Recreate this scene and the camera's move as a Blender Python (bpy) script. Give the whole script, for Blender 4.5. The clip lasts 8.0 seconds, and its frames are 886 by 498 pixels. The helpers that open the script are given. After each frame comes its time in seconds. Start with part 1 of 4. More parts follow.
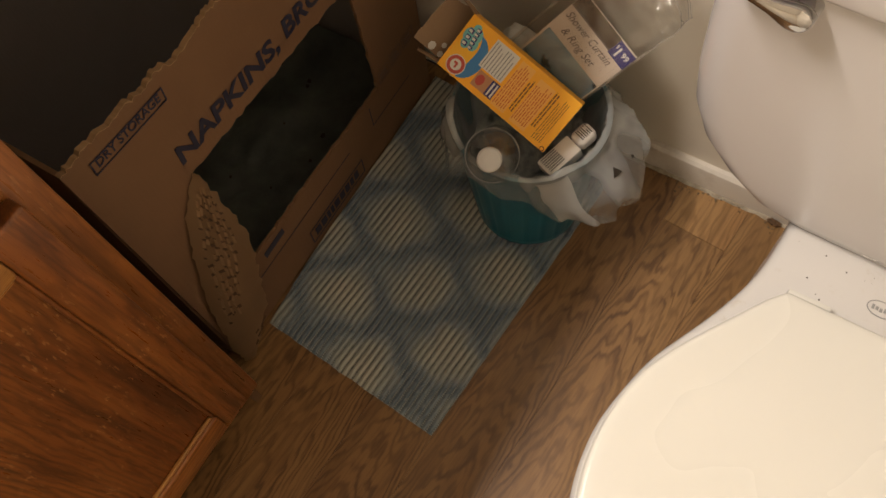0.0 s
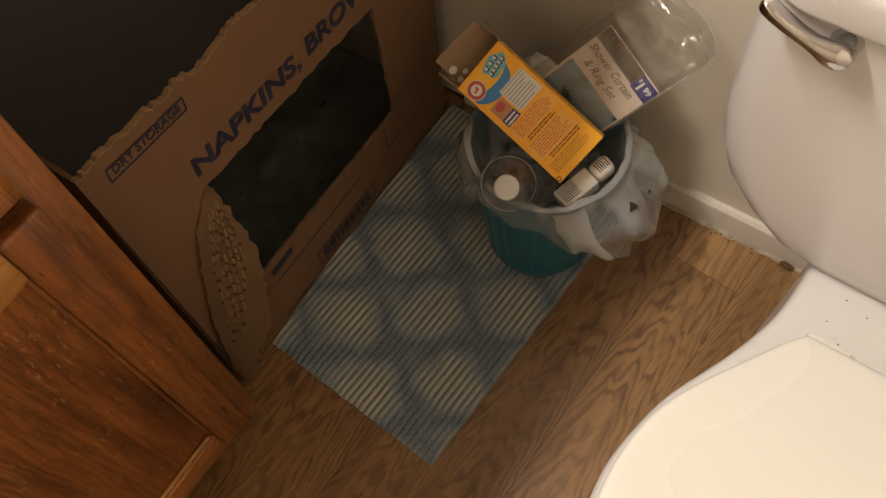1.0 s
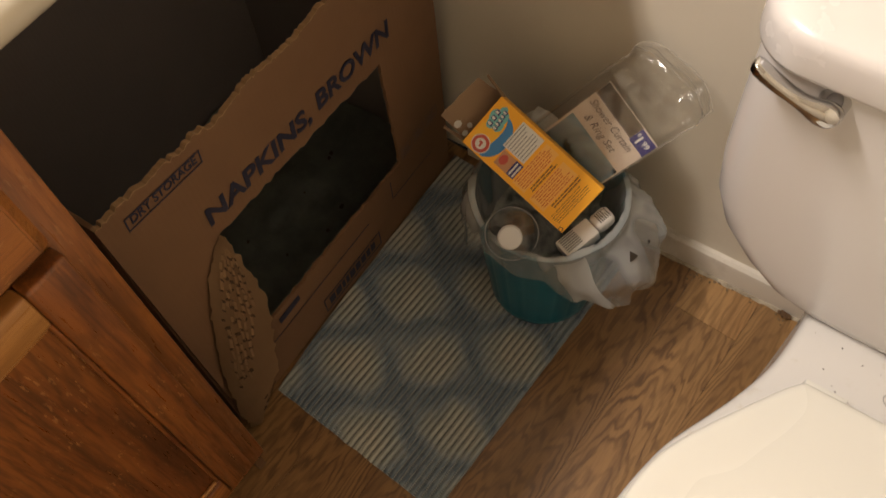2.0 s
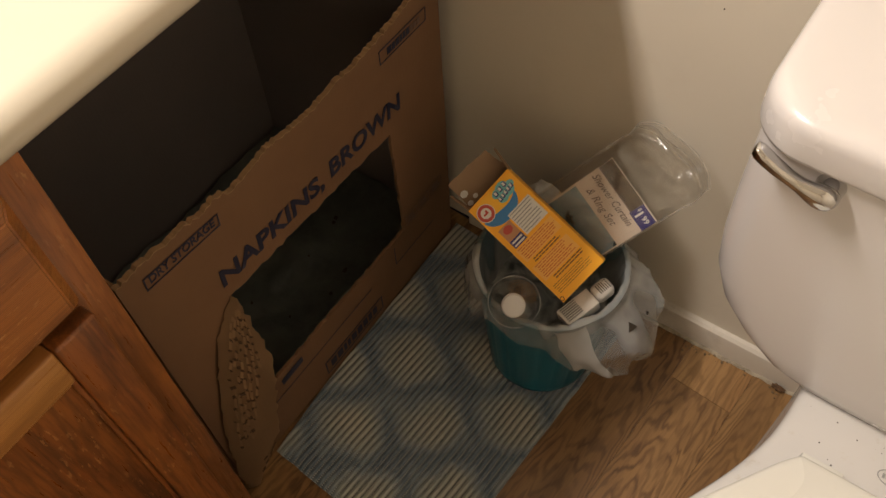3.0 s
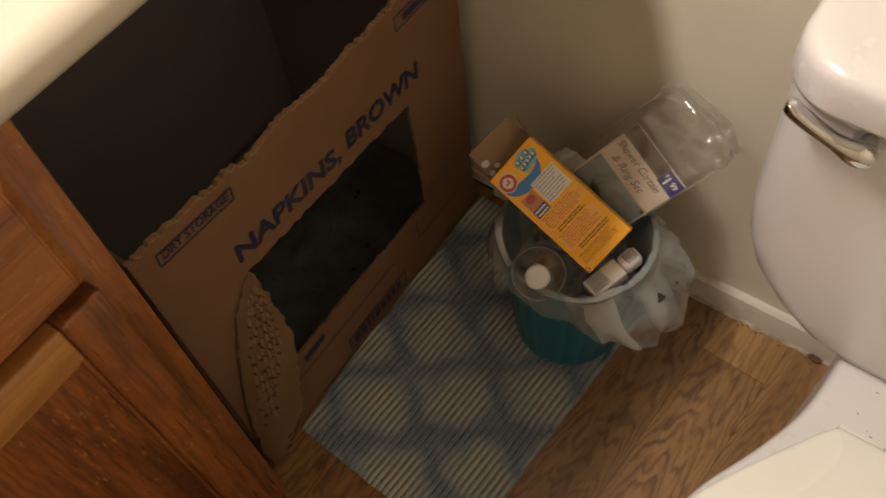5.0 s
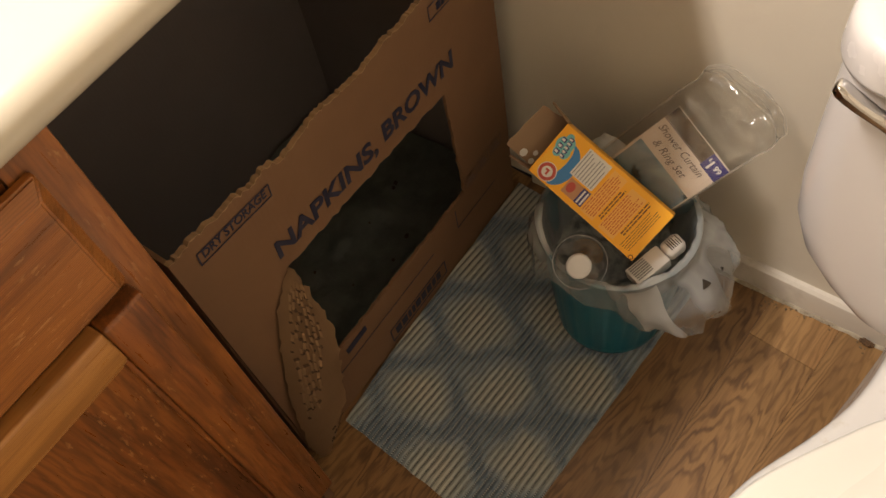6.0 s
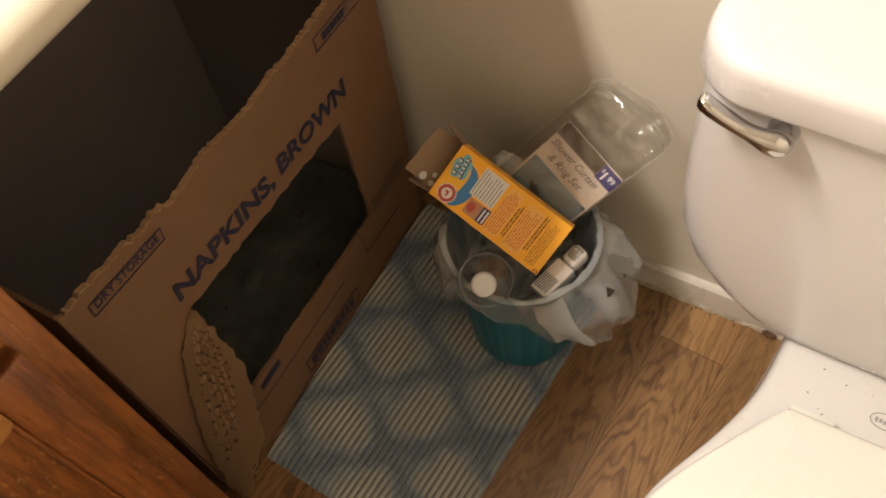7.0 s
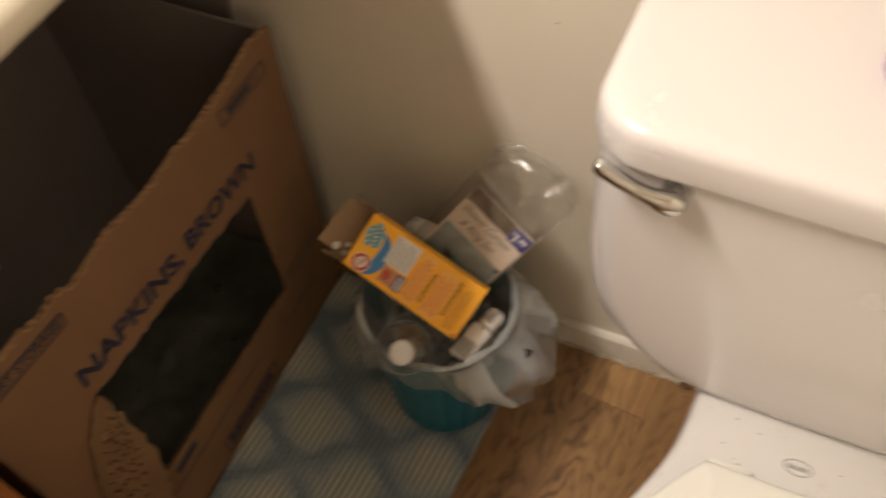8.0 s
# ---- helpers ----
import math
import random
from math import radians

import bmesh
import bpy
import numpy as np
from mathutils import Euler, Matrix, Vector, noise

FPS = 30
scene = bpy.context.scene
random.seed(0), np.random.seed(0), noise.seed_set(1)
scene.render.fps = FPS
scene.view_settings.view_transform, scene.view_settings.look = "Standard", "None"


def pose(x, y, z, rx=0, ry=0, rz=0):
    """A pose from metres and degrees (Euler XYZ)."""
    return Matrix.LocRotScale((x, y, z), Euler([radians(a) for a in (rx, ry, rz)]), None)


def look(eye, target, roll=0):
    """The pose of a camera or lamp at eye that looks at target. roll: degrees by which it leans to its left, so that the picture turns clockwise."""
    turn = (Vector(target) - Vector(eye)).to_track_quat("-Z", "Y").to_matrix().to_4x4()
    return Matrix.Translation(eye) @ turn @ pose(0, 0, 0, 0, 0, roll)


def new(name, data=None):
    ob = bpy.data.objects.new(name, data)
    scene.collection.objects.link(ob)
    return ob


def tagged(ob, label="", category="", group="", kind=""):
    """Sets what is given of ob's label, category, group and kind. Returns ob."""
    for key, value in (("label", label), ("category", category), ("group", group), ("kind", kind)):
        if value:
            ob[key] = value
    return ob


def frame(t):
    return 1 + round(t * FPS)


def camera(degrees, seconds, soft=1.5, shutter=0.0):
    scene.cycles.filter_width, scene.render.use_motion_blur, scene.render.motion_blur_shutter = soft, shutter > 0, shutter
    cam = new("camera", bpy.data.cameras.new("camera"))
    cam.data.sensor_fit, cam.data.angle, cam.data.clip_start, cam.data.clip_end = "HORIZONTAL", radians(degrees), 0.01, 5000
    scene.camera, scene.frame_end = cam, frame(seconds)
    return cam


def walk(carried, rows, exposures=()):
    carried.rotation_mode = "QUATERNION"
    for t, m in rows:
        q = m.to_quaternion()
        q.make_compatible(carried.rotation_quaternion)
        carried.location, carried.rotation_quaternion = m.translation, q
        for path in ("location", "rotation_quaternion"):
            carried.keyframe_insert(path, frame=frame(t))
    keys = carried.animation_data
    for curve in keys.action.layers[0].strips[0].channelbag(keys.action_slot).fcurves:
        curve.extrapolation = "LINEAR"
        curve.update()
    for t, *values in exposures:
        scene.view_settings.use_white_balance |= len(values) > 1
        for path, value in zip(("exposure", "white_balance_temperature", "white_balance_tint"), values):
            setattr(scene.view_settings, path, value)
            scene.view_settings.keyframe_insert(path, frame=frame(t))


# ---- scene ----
cam = camera(54.3, 8.0, shutter=0.5)
PATH = [
    (0, (0.542, -0.711, 1.217), (-0.005, -0.088, -0.604), -11.5),
    (0.5, (0.531, -0.726, 1.205), (-0.022, -0.047, -0.593), -8.1),
    (1, (0.523, -0.722, 1.203), (-0.047, -0.038, -0.587), -7.4),
    (2.5, (0.527, -0.747, 1.244), (-0.123, 0.095, -0.449), -5.0),
    (3, (0.516, -0.756, 1.253), (-0.152, 0.135, -0.408), -3.2),
    (3.5, (0.521, -0.755, 1.249), (-0.144, 0.137, -0.414), -3.8),
    (4, (0.55, -0.733, 1.233), (-0.079, 0.151, -0.447), -4.9),
    (4.5, (0.537, -0.743, 1.228), (-0.108, 0.111, -0.462), -5.8),
    (5, (0.52, -0.742, 1.226), (-0.184, 0.071, -0.46), -7.6),
    (5.2, (0.515, -0.742, 1.23), (-0.22, 0.045, -0.455), -9.1),
    (6.3, (0.514, -0.727, 1.221), (-0.242, 0.011, -0.476), -14.1),
    (6.5, (0.526, -0.723, 1.221), (-0.214, 0.043, -0.472), -13.6),
    (7, (0.536, -0.707, 1.228), (-0.105, 0.138, -0.468), -10.0),
    (7.5, (0.532, -0.709, 1.232), (-0.081, 0.199, -0.441), -8.2),
    (7.7, (0.535, -0.709, 1.235), (-0.069, 0.233, -0.42), -7.6),
    (7.9, (0.541, -0.7, 1.231), (-0.048, 0.297, -0.399), -6.5),
    (8, (0.547, -0.695, 1.229), (0.009, 0.334, -0.398), -4.7),
]
walk(cam, [(t, look(eye, target, roll)) for t, eye, target, roll in PATH],
     [(0, 0.03), (1.0, 0.05), (2.5, 0.04), (3.0, -0.10), (3.5, -0.09), (4.0, -0.08), (4.5, 0.03), (5.0, -0.18), (5.2, -0.14), (6.3, 0.42), (6.6, 0.48), (7.0, 0.38), (7.3, 0.22), (7.5, 0.18), (8.0, 0.10)])

# ---------- light and exposure ----------
world = bpy.data.worlds.new("world")
scene.world = world
world.use_nodes = True
world.node_tree.nodes["Background"].inputs[0].default_value = (0.02, 0.018, 0.015, 1)
world.node_tree.nodes["Background"].inputs[1].default_value = 0.2
scene.view_settings.exposure = 0.0

# the light bar over the vanity mirror
bar = bpy.data.lights.new("vanity_light", "AREA")
bar.shape, bar.size, bar.size_y = "RECTANGLE", 0.10, 0.60
bar.energy, bar.color = 31.5, (1.0, 0.885, 0.805)
bar_ob = new("vanity_light", bar)
# turn the long side along the mirror wall
bar_ob.matrix_world = Matrix.Translation((-0.27, -0.80, 2.02)) @ pose(0, 0, 0, 0, -28, 0)


# ---------- building helpers ----------
def link(name, mesh, material, parent=None, label=""):
    ob = new(name, mesh)
    if material is not None:
        mesh.materials.append(material)
    if parent is not None:
        ob.parent = parent
    if label:
        ob["label"] = label
    return ob


def part(name, bm, material, parent=None, label="", smooth=35):
    mesh = bpy.data.meshes.new(name)
    bmesh.ops.recalc_face_normals(bm, faces=bm.faces)
    bm.to_mesh(mesh)
    bm.free()
    if smooth:
        mesh.polygons.foreach_set("use_smooth", [True] * len(mesh.polygons))
        mesh.set_sharp_from_angle(angle=radians(smooth))
    return link(name, mesh, material, parent, label)


def thing(name, label, category, at=(0, 0, 0), group="", kind=""):
    ob = new(name)
    ob.empty_display_size = 0.05
    ob.location = at
    return tagged(ob, label, category, group, kind)


def box(x0, x1, y0, y1, z0, z1, bevel=0.0, segs=2):
    bm = bmesh.new()
    bmesh.ops.create_cube(bm, size=1)
    for v in bm.verts:
        v.co = Vector((x0 + (v.co.x + .5) * (x1 - x0), y0 + (v.co.y + .5) * (y1 - y0), z0 + (v.co.z + .5) * (z1 - z0)))
    if bevel:
        bmesh.ops.bevel(bm, geom=list(bm.edges), offset=bevel, segments=segs, profile=0.5, affect="EDGES")
    return bm


def loft(sections, cap=(True, True), closed=True):
    bm = bmesh.new()
    rows = [[bm.verts.new(p) for p in s] for s in sections]
    n = len(rows[0])
    for a, b in zip(rows, rows[1:]):
        for i in range(n if closed else n - 1):
            j = (i + 1) % n
            bm.faces.new((a[i], a[j], b[j], b[i]))
    if cap[0]:
        bm.faces.new(rows[0])
    if cap[1]:
        bm.faces.new(rows[-1])
    return bm


def ring(cx, cy, z, r, n=48, wob=None):
    out = []
    for i in range(n):
        a = 2 * math.pi * i / n
        rr = r + (wob(a) if wob else 0)
        out.append((cx + rr * math.cos(a), cy + rr * math.sin(a), z))
    return out


def sheet(outline, hole, thick, axis_map):
    """A panel of the given thickness with a ragged outline and one hole; axis_map takes (u, v, d) to a point."""
    bm = bmesh.new()
    for loop in (outline, hole) if hole else (outline,):
        vs = [bm.verts.new(axis_map(u, v, 0)) for u, v in loop]
        for a, b in zip(vs, vs[1:] + vs[:1]):
            bm.edges.new((a, b))
    bmesh.ops.triangle_fill(bm, use_beauty=True, use_dissolve=False, edges=list(bm.edges))
    ext = bmesh.ops.extrude_face_region(bm, geom=list(bm.faces))
    shift = Vector(axis_map(0, 0, thick)) - Vector(axis_map(0, 0, 0))
    for g in ext["geom"]:
        if isinstance(g, bmesh.types.BMVert):
            g.co += shift
    return bm


def ragged(points, step, amp, seed, closed=True):
    """Resample a polyline and tear its edge."""
    rng = random.Random(seed)
    out = []
    pairs = list(zip(points, points[1:] + points[:1])) if closed else list(zip(points, points[1:]))
    for (x0, y0), (x1, y1) in pairs:
        n = max(1, int(math.hypot(x1 - x0, y1 - y0) / step))
        for k in range(n):
            f = k / n
            j = 0 if k == 0 else 1
            out.append((x0 + (x1 - x0) * f + j * rng.uniform(-amp, amp) * .5, y0 + (y1 - y0) * f + j * rng.uniform(-amp, amp)))
    if not closed:
        out.append(points[-1])
    return out


def letters(body, size, m, material, parent, name="lettering", bold=0.0, shear=0.0, width=None, label=""):
    cu = bpy.data.curves.new("text", "FONT")
    cu.body, cu.size, cu.shear, cu.offset, cu.extrude = body, size, shear, bold, 0.0002
    cu.resolution_u = 3
    tmp = bpy.data.objects.new("text", cu)
    scene.collection.objects.link(tmp)
    mesh = bpy.data.meshes.new_from_object(tmp.evaluated_get(bpy.context.evaluated_depsgraph_get()))
    bpy.data.objects.remove(tmp)
    xs = [v.co.x for v in mesh.vertices]
    s = 1.0
    if width:
        s = width / (max(xs) - min(xs))
    x0 = min(xs)
    for v in mesh.vertices:
        v.co = m @ Vector(((v.co.x - x0) * s, v.co.y, v.co.z))
    mesh.materials.clear()
    return link(name, mesh, material, parent, label)


def plate(m, x0, x1, y0, y1, h=0.0004):
    bm = box(x0, x1, y0, y1, 0, h)
    bm.transform(m)
    return bm


# ---------- materials ----------
def mat(name, base=(.5, .5, .5), rough=.5, metal=0.0, **more):
    m = bpy.data.materials.new(name)
    m.use_nodes = True
    b = m.node_tree.nodes["Principled BSDF"]
    b.inputs["Base Color"].default_value = (*base, 1)
    b.inputs["Roughness"].default_value = rough
    b.inputs["Metallic"].default_value = metal
    for k, v in more.items():
        b.inputs[k.replace("_", " ")].default_value = v
    return m


class Nodes:
    """A short way to write node trees."""
    def __init__(self, m):
        self.t = m.node_tree
        self.b = self.t.nodes["Principled BSDF"]
        self.out = self.t.nodes["Material Output"]

    def put(self, socket, value):
        if hasattr(value, "is_linked"):
            self.t.links.new(value, socket)
        else:
            socket.default_value = value

    def co(self, scale=(1, 1, 1), rot=(0, 0, 0), kind="Object", offset=None):
        c = self.t.nodes.new("ShaderNodeTexCoord").outputs[kind]
        if offset is not None:
            c = self.vec("ADD", c, offset)
        mp = self.t.nodes.new("ShaderNodeMapping")
        mp.inputs["Scale"].default_value = scale
        mp.inputs["Rotation"].default_value = [radians(a) for a in rot]
        self.t.links.new(c, mp.inputs["Vector"])
        return mp.outputs[0]

    def vec(self, op, a, b=(0, 0, 0)):
        n = self.t.nodes.new("ShaderNodeVectorMath")
        n.operation = op
        self.put(n.inputs[0], a)
        self.put(n.inputs[1], b)
        return n.outputs[1] if op in ("LENGTH", "DOT_PRODUCT") else n.outputs[0]

    def math(self, op, a, b=0.0):
        n = self.t.nodes.new("ShaderNodeMath")
        n.operation = op
        self.put(n.inputs[0], a)
        self.put(n.inputs[1], b)
        return n.outputs[0]

    def sep(self, v):
        n = self.t.nodes.new("ShaderNodeSeparateXYZ")
        self.t.links.new(v, n.inputs[0])
        return n.outputs

    def noise(self, vector, scale=5.0, detail=4.0, rough=.55, dist=0.0):
        n = self.t.nodes.new("ShaderNodeTexNoise")
        self.t.links.new(vector, n.inputs["Vector"])
        n.inputs["Scale"].default_value, n.inputs["Detail"].default_value = scale, detail
        n.inputs["Roughness"].default_value, n.inputs["Distortion"].default_value = rough, dist
        return n.outputs[0]

    def ramp(self, fac, *stops):
        n = self.t.nodes.new("ShaderNodeValToRGB")
        self.put(n.inputs[0], fac)
        e = n.color_ramp.elements
        while len(e) < len(stops):
            e.new(0.5)
        for el, (p, c) in zip(e, stops):
            el.position = p
            el.color = (*c, 1) if isinstance(c, tuple) else (c, c, c, 1)
        return n.outputs[0]

    def mix(self, fac, a, b, kind="MIX"):
        n = self.t.nodes.new("ShaderNodeMix")
        n.data_type, n.blend_type = "RGBA", kind
        self.put(n.inputs[0], fac)
        for s, v in ((n.inputs[6], a), (n.inputs[7], b)):
            self.put(s, (*v, 1) if isinstance(v, tuple) and len(v) == 3 else v)
        return n.outputs[2]

    def rand(self):
        return self.t.nodes.new("ShaderNodeObjectInfo").outputs["Random"]

    def bump(self, h, strength=.3, dist=.002):
        n = self.t.nodes.new("ShaderNodeBump")
        n.inputs["Strength"].default_value, n.inputs["Distance"].default_value = strength, dist
        self.t.links.new(h, n.inputs["Height"])
        self.t.links.new(n.outputs[0], self.b.inputs["Normal"])

    def colour(self, v):
        self.put(self.b.inputs["Base Color"], v)

    def rough(self, v):
        self.put(self.b.inputs["Roughness"], v)


def paint(name, base, dirt, rough=.5, orange=.25, dirt_at=(.55, .8), scale=2.5):
    m = mat(name, base, rough)
    n = Nodes(m)
    c = n.co()
    d = n.noise(c, scale, 8, .65)
    s = n.noise(c, scale * 14, 4, .6)
    f = n.math("MULTIPLY", n.ramp(d, (dirt_at[0], 0.0), (dirt_at[1], 1.0)), n.ramp(s, (.35, .3), (.7, 1.0)))
    n.colour(n.mix(f, base, dirt))
    n.rough(n.ramp(d, (.3, rough - .06), (.8, rough + .12)))
    n.bump(n.noise(c, 160, 3, .5), orange, .0012)
    return m


WALL = paint("wall_paint", (.705, .645, .53), (.52, .465, .37), .42, .2, (.55, .85))
TRIM = paint("trim_paint", (.66, .61, .52), (.34, .27, .18), .4, .15, (.5, .72), 9)
CEIL = paint("ceiling_paint", (.78, .74, .68), (.7, .66, .6), .8, .4)
COUNTER = paint("cultured_marble", (.50, .458, .368), (.46, .41, .32), .18, .02, (.5, .8), 6)


def wood(name, dark, mid, light, grain, gloss, vertical="z", across="y", freq=9.0, per_object=True, streak=(.52, .72), pore_mix=.6, swirl=9.0, band_mix=.75, wander=0.0, streaks=0.0, jag=.9, wear=0.0, patchy=False):
    """Flat-sawn oak: nested arches, long pores and a slow drift of tone, along one axis."""
    m = mat(name, mid, gloss)
    n = Nodes(m)
    off = None
    if per_object:
        r = n.rand()
        k = n.t.nodes.new("ShaderNodeCombineXYZ")
        n.put(k.inputs[0], n.math("MULTIPLY", r, 7.3))
        n.put(k.inputs[1], n.math("MULTIPLY", r, 13.7))
        n.put(k.inputs[2], n.math("MULTIPLY", r, 5.1))
        off = k.outputs[0]
    raw = n.co()
    x = n.sep(raw)
    ix = dict(x=0, y=1, z=2)
    stretch = [30.0, 30.0, 30.0]
    stretch[ix[vertical]] = 1.6
    slow = [9.0, 9.0, 9.0]
    slow[ix[vertical]] = 1.5
    drift = n.noise(n.co(tuple(slow), offset=off), 1.0, 4, .55, .6)
    wv_s = [62.0, 62.0, 62.0]
    wv_s[ix[vertical]] = 17.0
    wav = n.noise(n.co(tuple(wv_s), offset=off), 1.0, 2, .5)
    a = x[ix[across]]
    if wander:
        a = n.math("ADD", a, n.math("MULTIPLY", n.math("SUBTRACT", n.math("FRACT", n.math("MULTIPLY", r, 17.0)), .5), wander))
    a = n.math("MULTIPLY", a, grain)
    arch = n.math("MULTIPLY", a, a)
    f = n.math("ADD", n.math("MULTIPLY", x[ix[vertical]], freq), arch)
    f = n.math("ADD", f, n.math("MULTIPLY", drift, swirl))
    f = n.math("ADD", f, n.math("MULTIPLY", wav, jag))
    if per_object:
        f = n.math("ADD", f, n.math("MULTIPLY", r, 40.0))
    band = n.math("ADD", n.math("MULTIPLY", n.math("SINE", n.math("MULTIPLY", f, 6.2832)), .5), .5)
    fine = n.noise(n.co(tuple(s * 9 for s in stretch), offset=off), 1.0, 5, .65)
    pores = n.ramp(fine, (streak[0], 0.0), (streak[1], 1.0))
    tone = n.mix(n.ramp(drift, (.3, 0.0), (.7, 1.0)), mid, light)
    rings = n.math("MULTIPLY", n.ramp(band, (.35, 0.0), (1.0, 1.0)), band_mix)
    if patchy:
        # growth rings that stand out in places and fade in others
        pt = [34.0, 34.0, 34.0]
        pt[ix[vertical]] = 9.0
        rings = n.math("MULTIPLY", rings, n.ramp(n.noise(n.co(tuple(pt), offset=off), 1.0, 3, .55), (.34, .22), (.64, .85)))
    tone = n.mix(rings, tone, dark)
    tone = n.mix(n.math("MULTIPLY", pores, pore_mix), tone, dark)
    if streaks:
        st = [42.0, 42.0, 42.0]
        st[ix[vertical]] = 2.6
        sk = n.noise(n.co(tuple(st), offset=off), 1.0, 4, .6, .8)
        tone = n.mix(n.math("MULTIPLY", n.ramp(sk, (.48, 0.0), (.66, 1.0)), streaks), tone, dark)
        tone = n.mix(n.math("MULTIPLY", n.ramp(sk, (.28, 1.0), (.44, 0.0)), streaks * .6), tone, light)
    if per_object:
        tone = n.mix(n.math("MULTIPLY", n.math("SUBTRACT", r, .5), .5), tone, light)
    if wear:
        # short rubbed flecks where the stain has gone, gathered in patches
        sc = [260.0, 260.0, 260.0]
        sc[ix[vertical]] = 60.0
        fleck = n.ramp(n.noise(n.co(tuple(sc), offset=off), 1.0, 3, .6), (.60, 0.0), (.66, 1.0))
        patch = n.ramp(n.noise(raw, 13, 4, .6), (.48, 0.0), (.60, 1.0))
        tone = n.mix(n.math("MULTIPLY", n.math("MULTIPLY", fleck, patch), wear), tone, (.55, .30, .12))
    n.colour(tone)
    n.rough(n.ramp(fine, (.3, gloss - .05), (.75, gloss + .2)))
    n.bump(n.math("ADD", fine, n.math("MULTIPLY", band, .3)), .12, .0008)
    return m


PLANK = wood("laminate_oak", (.062, .026, .0095), (.212, .106, .038), (.315, .178, .068), 34.0, .34, "y", "x", 17.0, True, (.48, .72), .40, 11.0, .95, .06, .34, 2.4, patchy=True)
PLANK_PALE = wood("worn_laminate_oak", (.13, .062, .021), (.31, .165, .060), (.42, .25, .10), 40.0, .38, "y", "x", 9.0, True, (.46, .70), .50, 6.0, .45, .06, .38, 2.1)
OAK_V = wood("stained_oak_upright", (.046, .0128, .0034), (.168, .047, .0088), (.33, .118, .025), 20.0, .30, "z", "y", 2.4, True, (.49, .68), .50, 5.0, .42, 0.0, .74, 1.6, .42)
OAK_H = wood("stained_oak_level", (.054, .0148, .0034), (.192, .056, .0098), (.38, .142, .030), 20.0, .30, "y", "z", 2.4, True, (.49, .68), .50, 5.0, .40, 0.0, .85, 1.6, .45)
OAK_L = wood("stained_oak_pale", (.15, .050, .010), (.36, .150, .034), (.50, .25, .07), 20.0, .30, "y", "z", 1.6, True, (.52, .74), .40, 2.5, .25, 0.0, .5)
OAK_DARK = mat("stained_plywood", (.14, .075, .035), .7)


def card(name, base, ink, rough=.85):
    m = mat(name, base, rough)
    n = Nodes(m)
    c = n.co()
    fibre = n.noise(n.co((60, 8, 300)), 3.0, 4, .6)
    d = n.noise(c, 7, 6, .6)
    flute = n.math("SINE", n.math("MULTIPLY", n.sep(c)[1], 900.0))
    n.colour(n.mix(n.ramp(d, (.35, 0.0), (.75, .7)), base, ink))
    n.bump(n.math("ADD", fibre, n.math("MULTIPLY", flute, .12)), .25, .0008)
    return m


CARD = card("corrugated_cardboard", (.184, .098, .046), (.142, .074, .035))
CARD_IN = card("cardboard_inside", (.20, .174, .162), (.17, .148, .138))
TORN = card("torn_cardboard_core", (.345, .215, .11), (.265, .155, .075))
KRAFT = card("kraft_inside", (.30, .195, .115), (.22, .14, .08))
FADED = mat("faded_ink", (.14, .085, .06), .8)
INK = mat("blue_black_ink", (.018, .018, .040), .7)
PORCELAIN = mat("porcelain", (.615, .590, .575), .15, Coat_Weight=.08, Coat_Roughness=.1)
nn = Nodes(PORCELAIN)
nn.bump(nn.noise(nn.co(), 18, 2, .5), .02, .002)
nn.rough(nn.ramp(nn.noise(nn.co(), 9, 5, .6), (.3, .18), (.75, .30)))
DECK = paint("grimy_porcelain", (.60, .585, .555), (.46, .40, .30), .16, .02, (.58, .78), 30)
SEAT = mat("cream_seat_plastic", (.668, .660, .602), .28)
nn = Nodes(SEAT)
nn.colour(nn.mix(nn.ramp(nn.noise(nn.co(), 5, 2, .5), (.3, 0.0), (.7, 1.0)), (.668, .660, .602), (.655, .645, .582)))
nn.rough(nn.ramp(nn.noise(nn.co(), 4, 2, .5), (.3, .25), (.7, .31)))
nn.bump(nn.noise(nn.co(), 180, 2, .5), .03, .001)
CHROME = mat("chrome", (.56, .555, .55), .07, 1.0)
GRIME = mat("dark_grime", (.035, .025, .015), .8)
TEAL = mat("teal_plastic", (.004, .126, .182), .32)
nn = Nodes(TEAL)
nn.colour(nn.mix(nn.ramp(nn.noise(nn.co(), 14, 5, .6), (.4, 0.0), (.75, .5)), (.004, .126, .182), (.012, .098, .125)))
nn.bump(nn.noise(nn.co(), 220, 2), .05, .001)


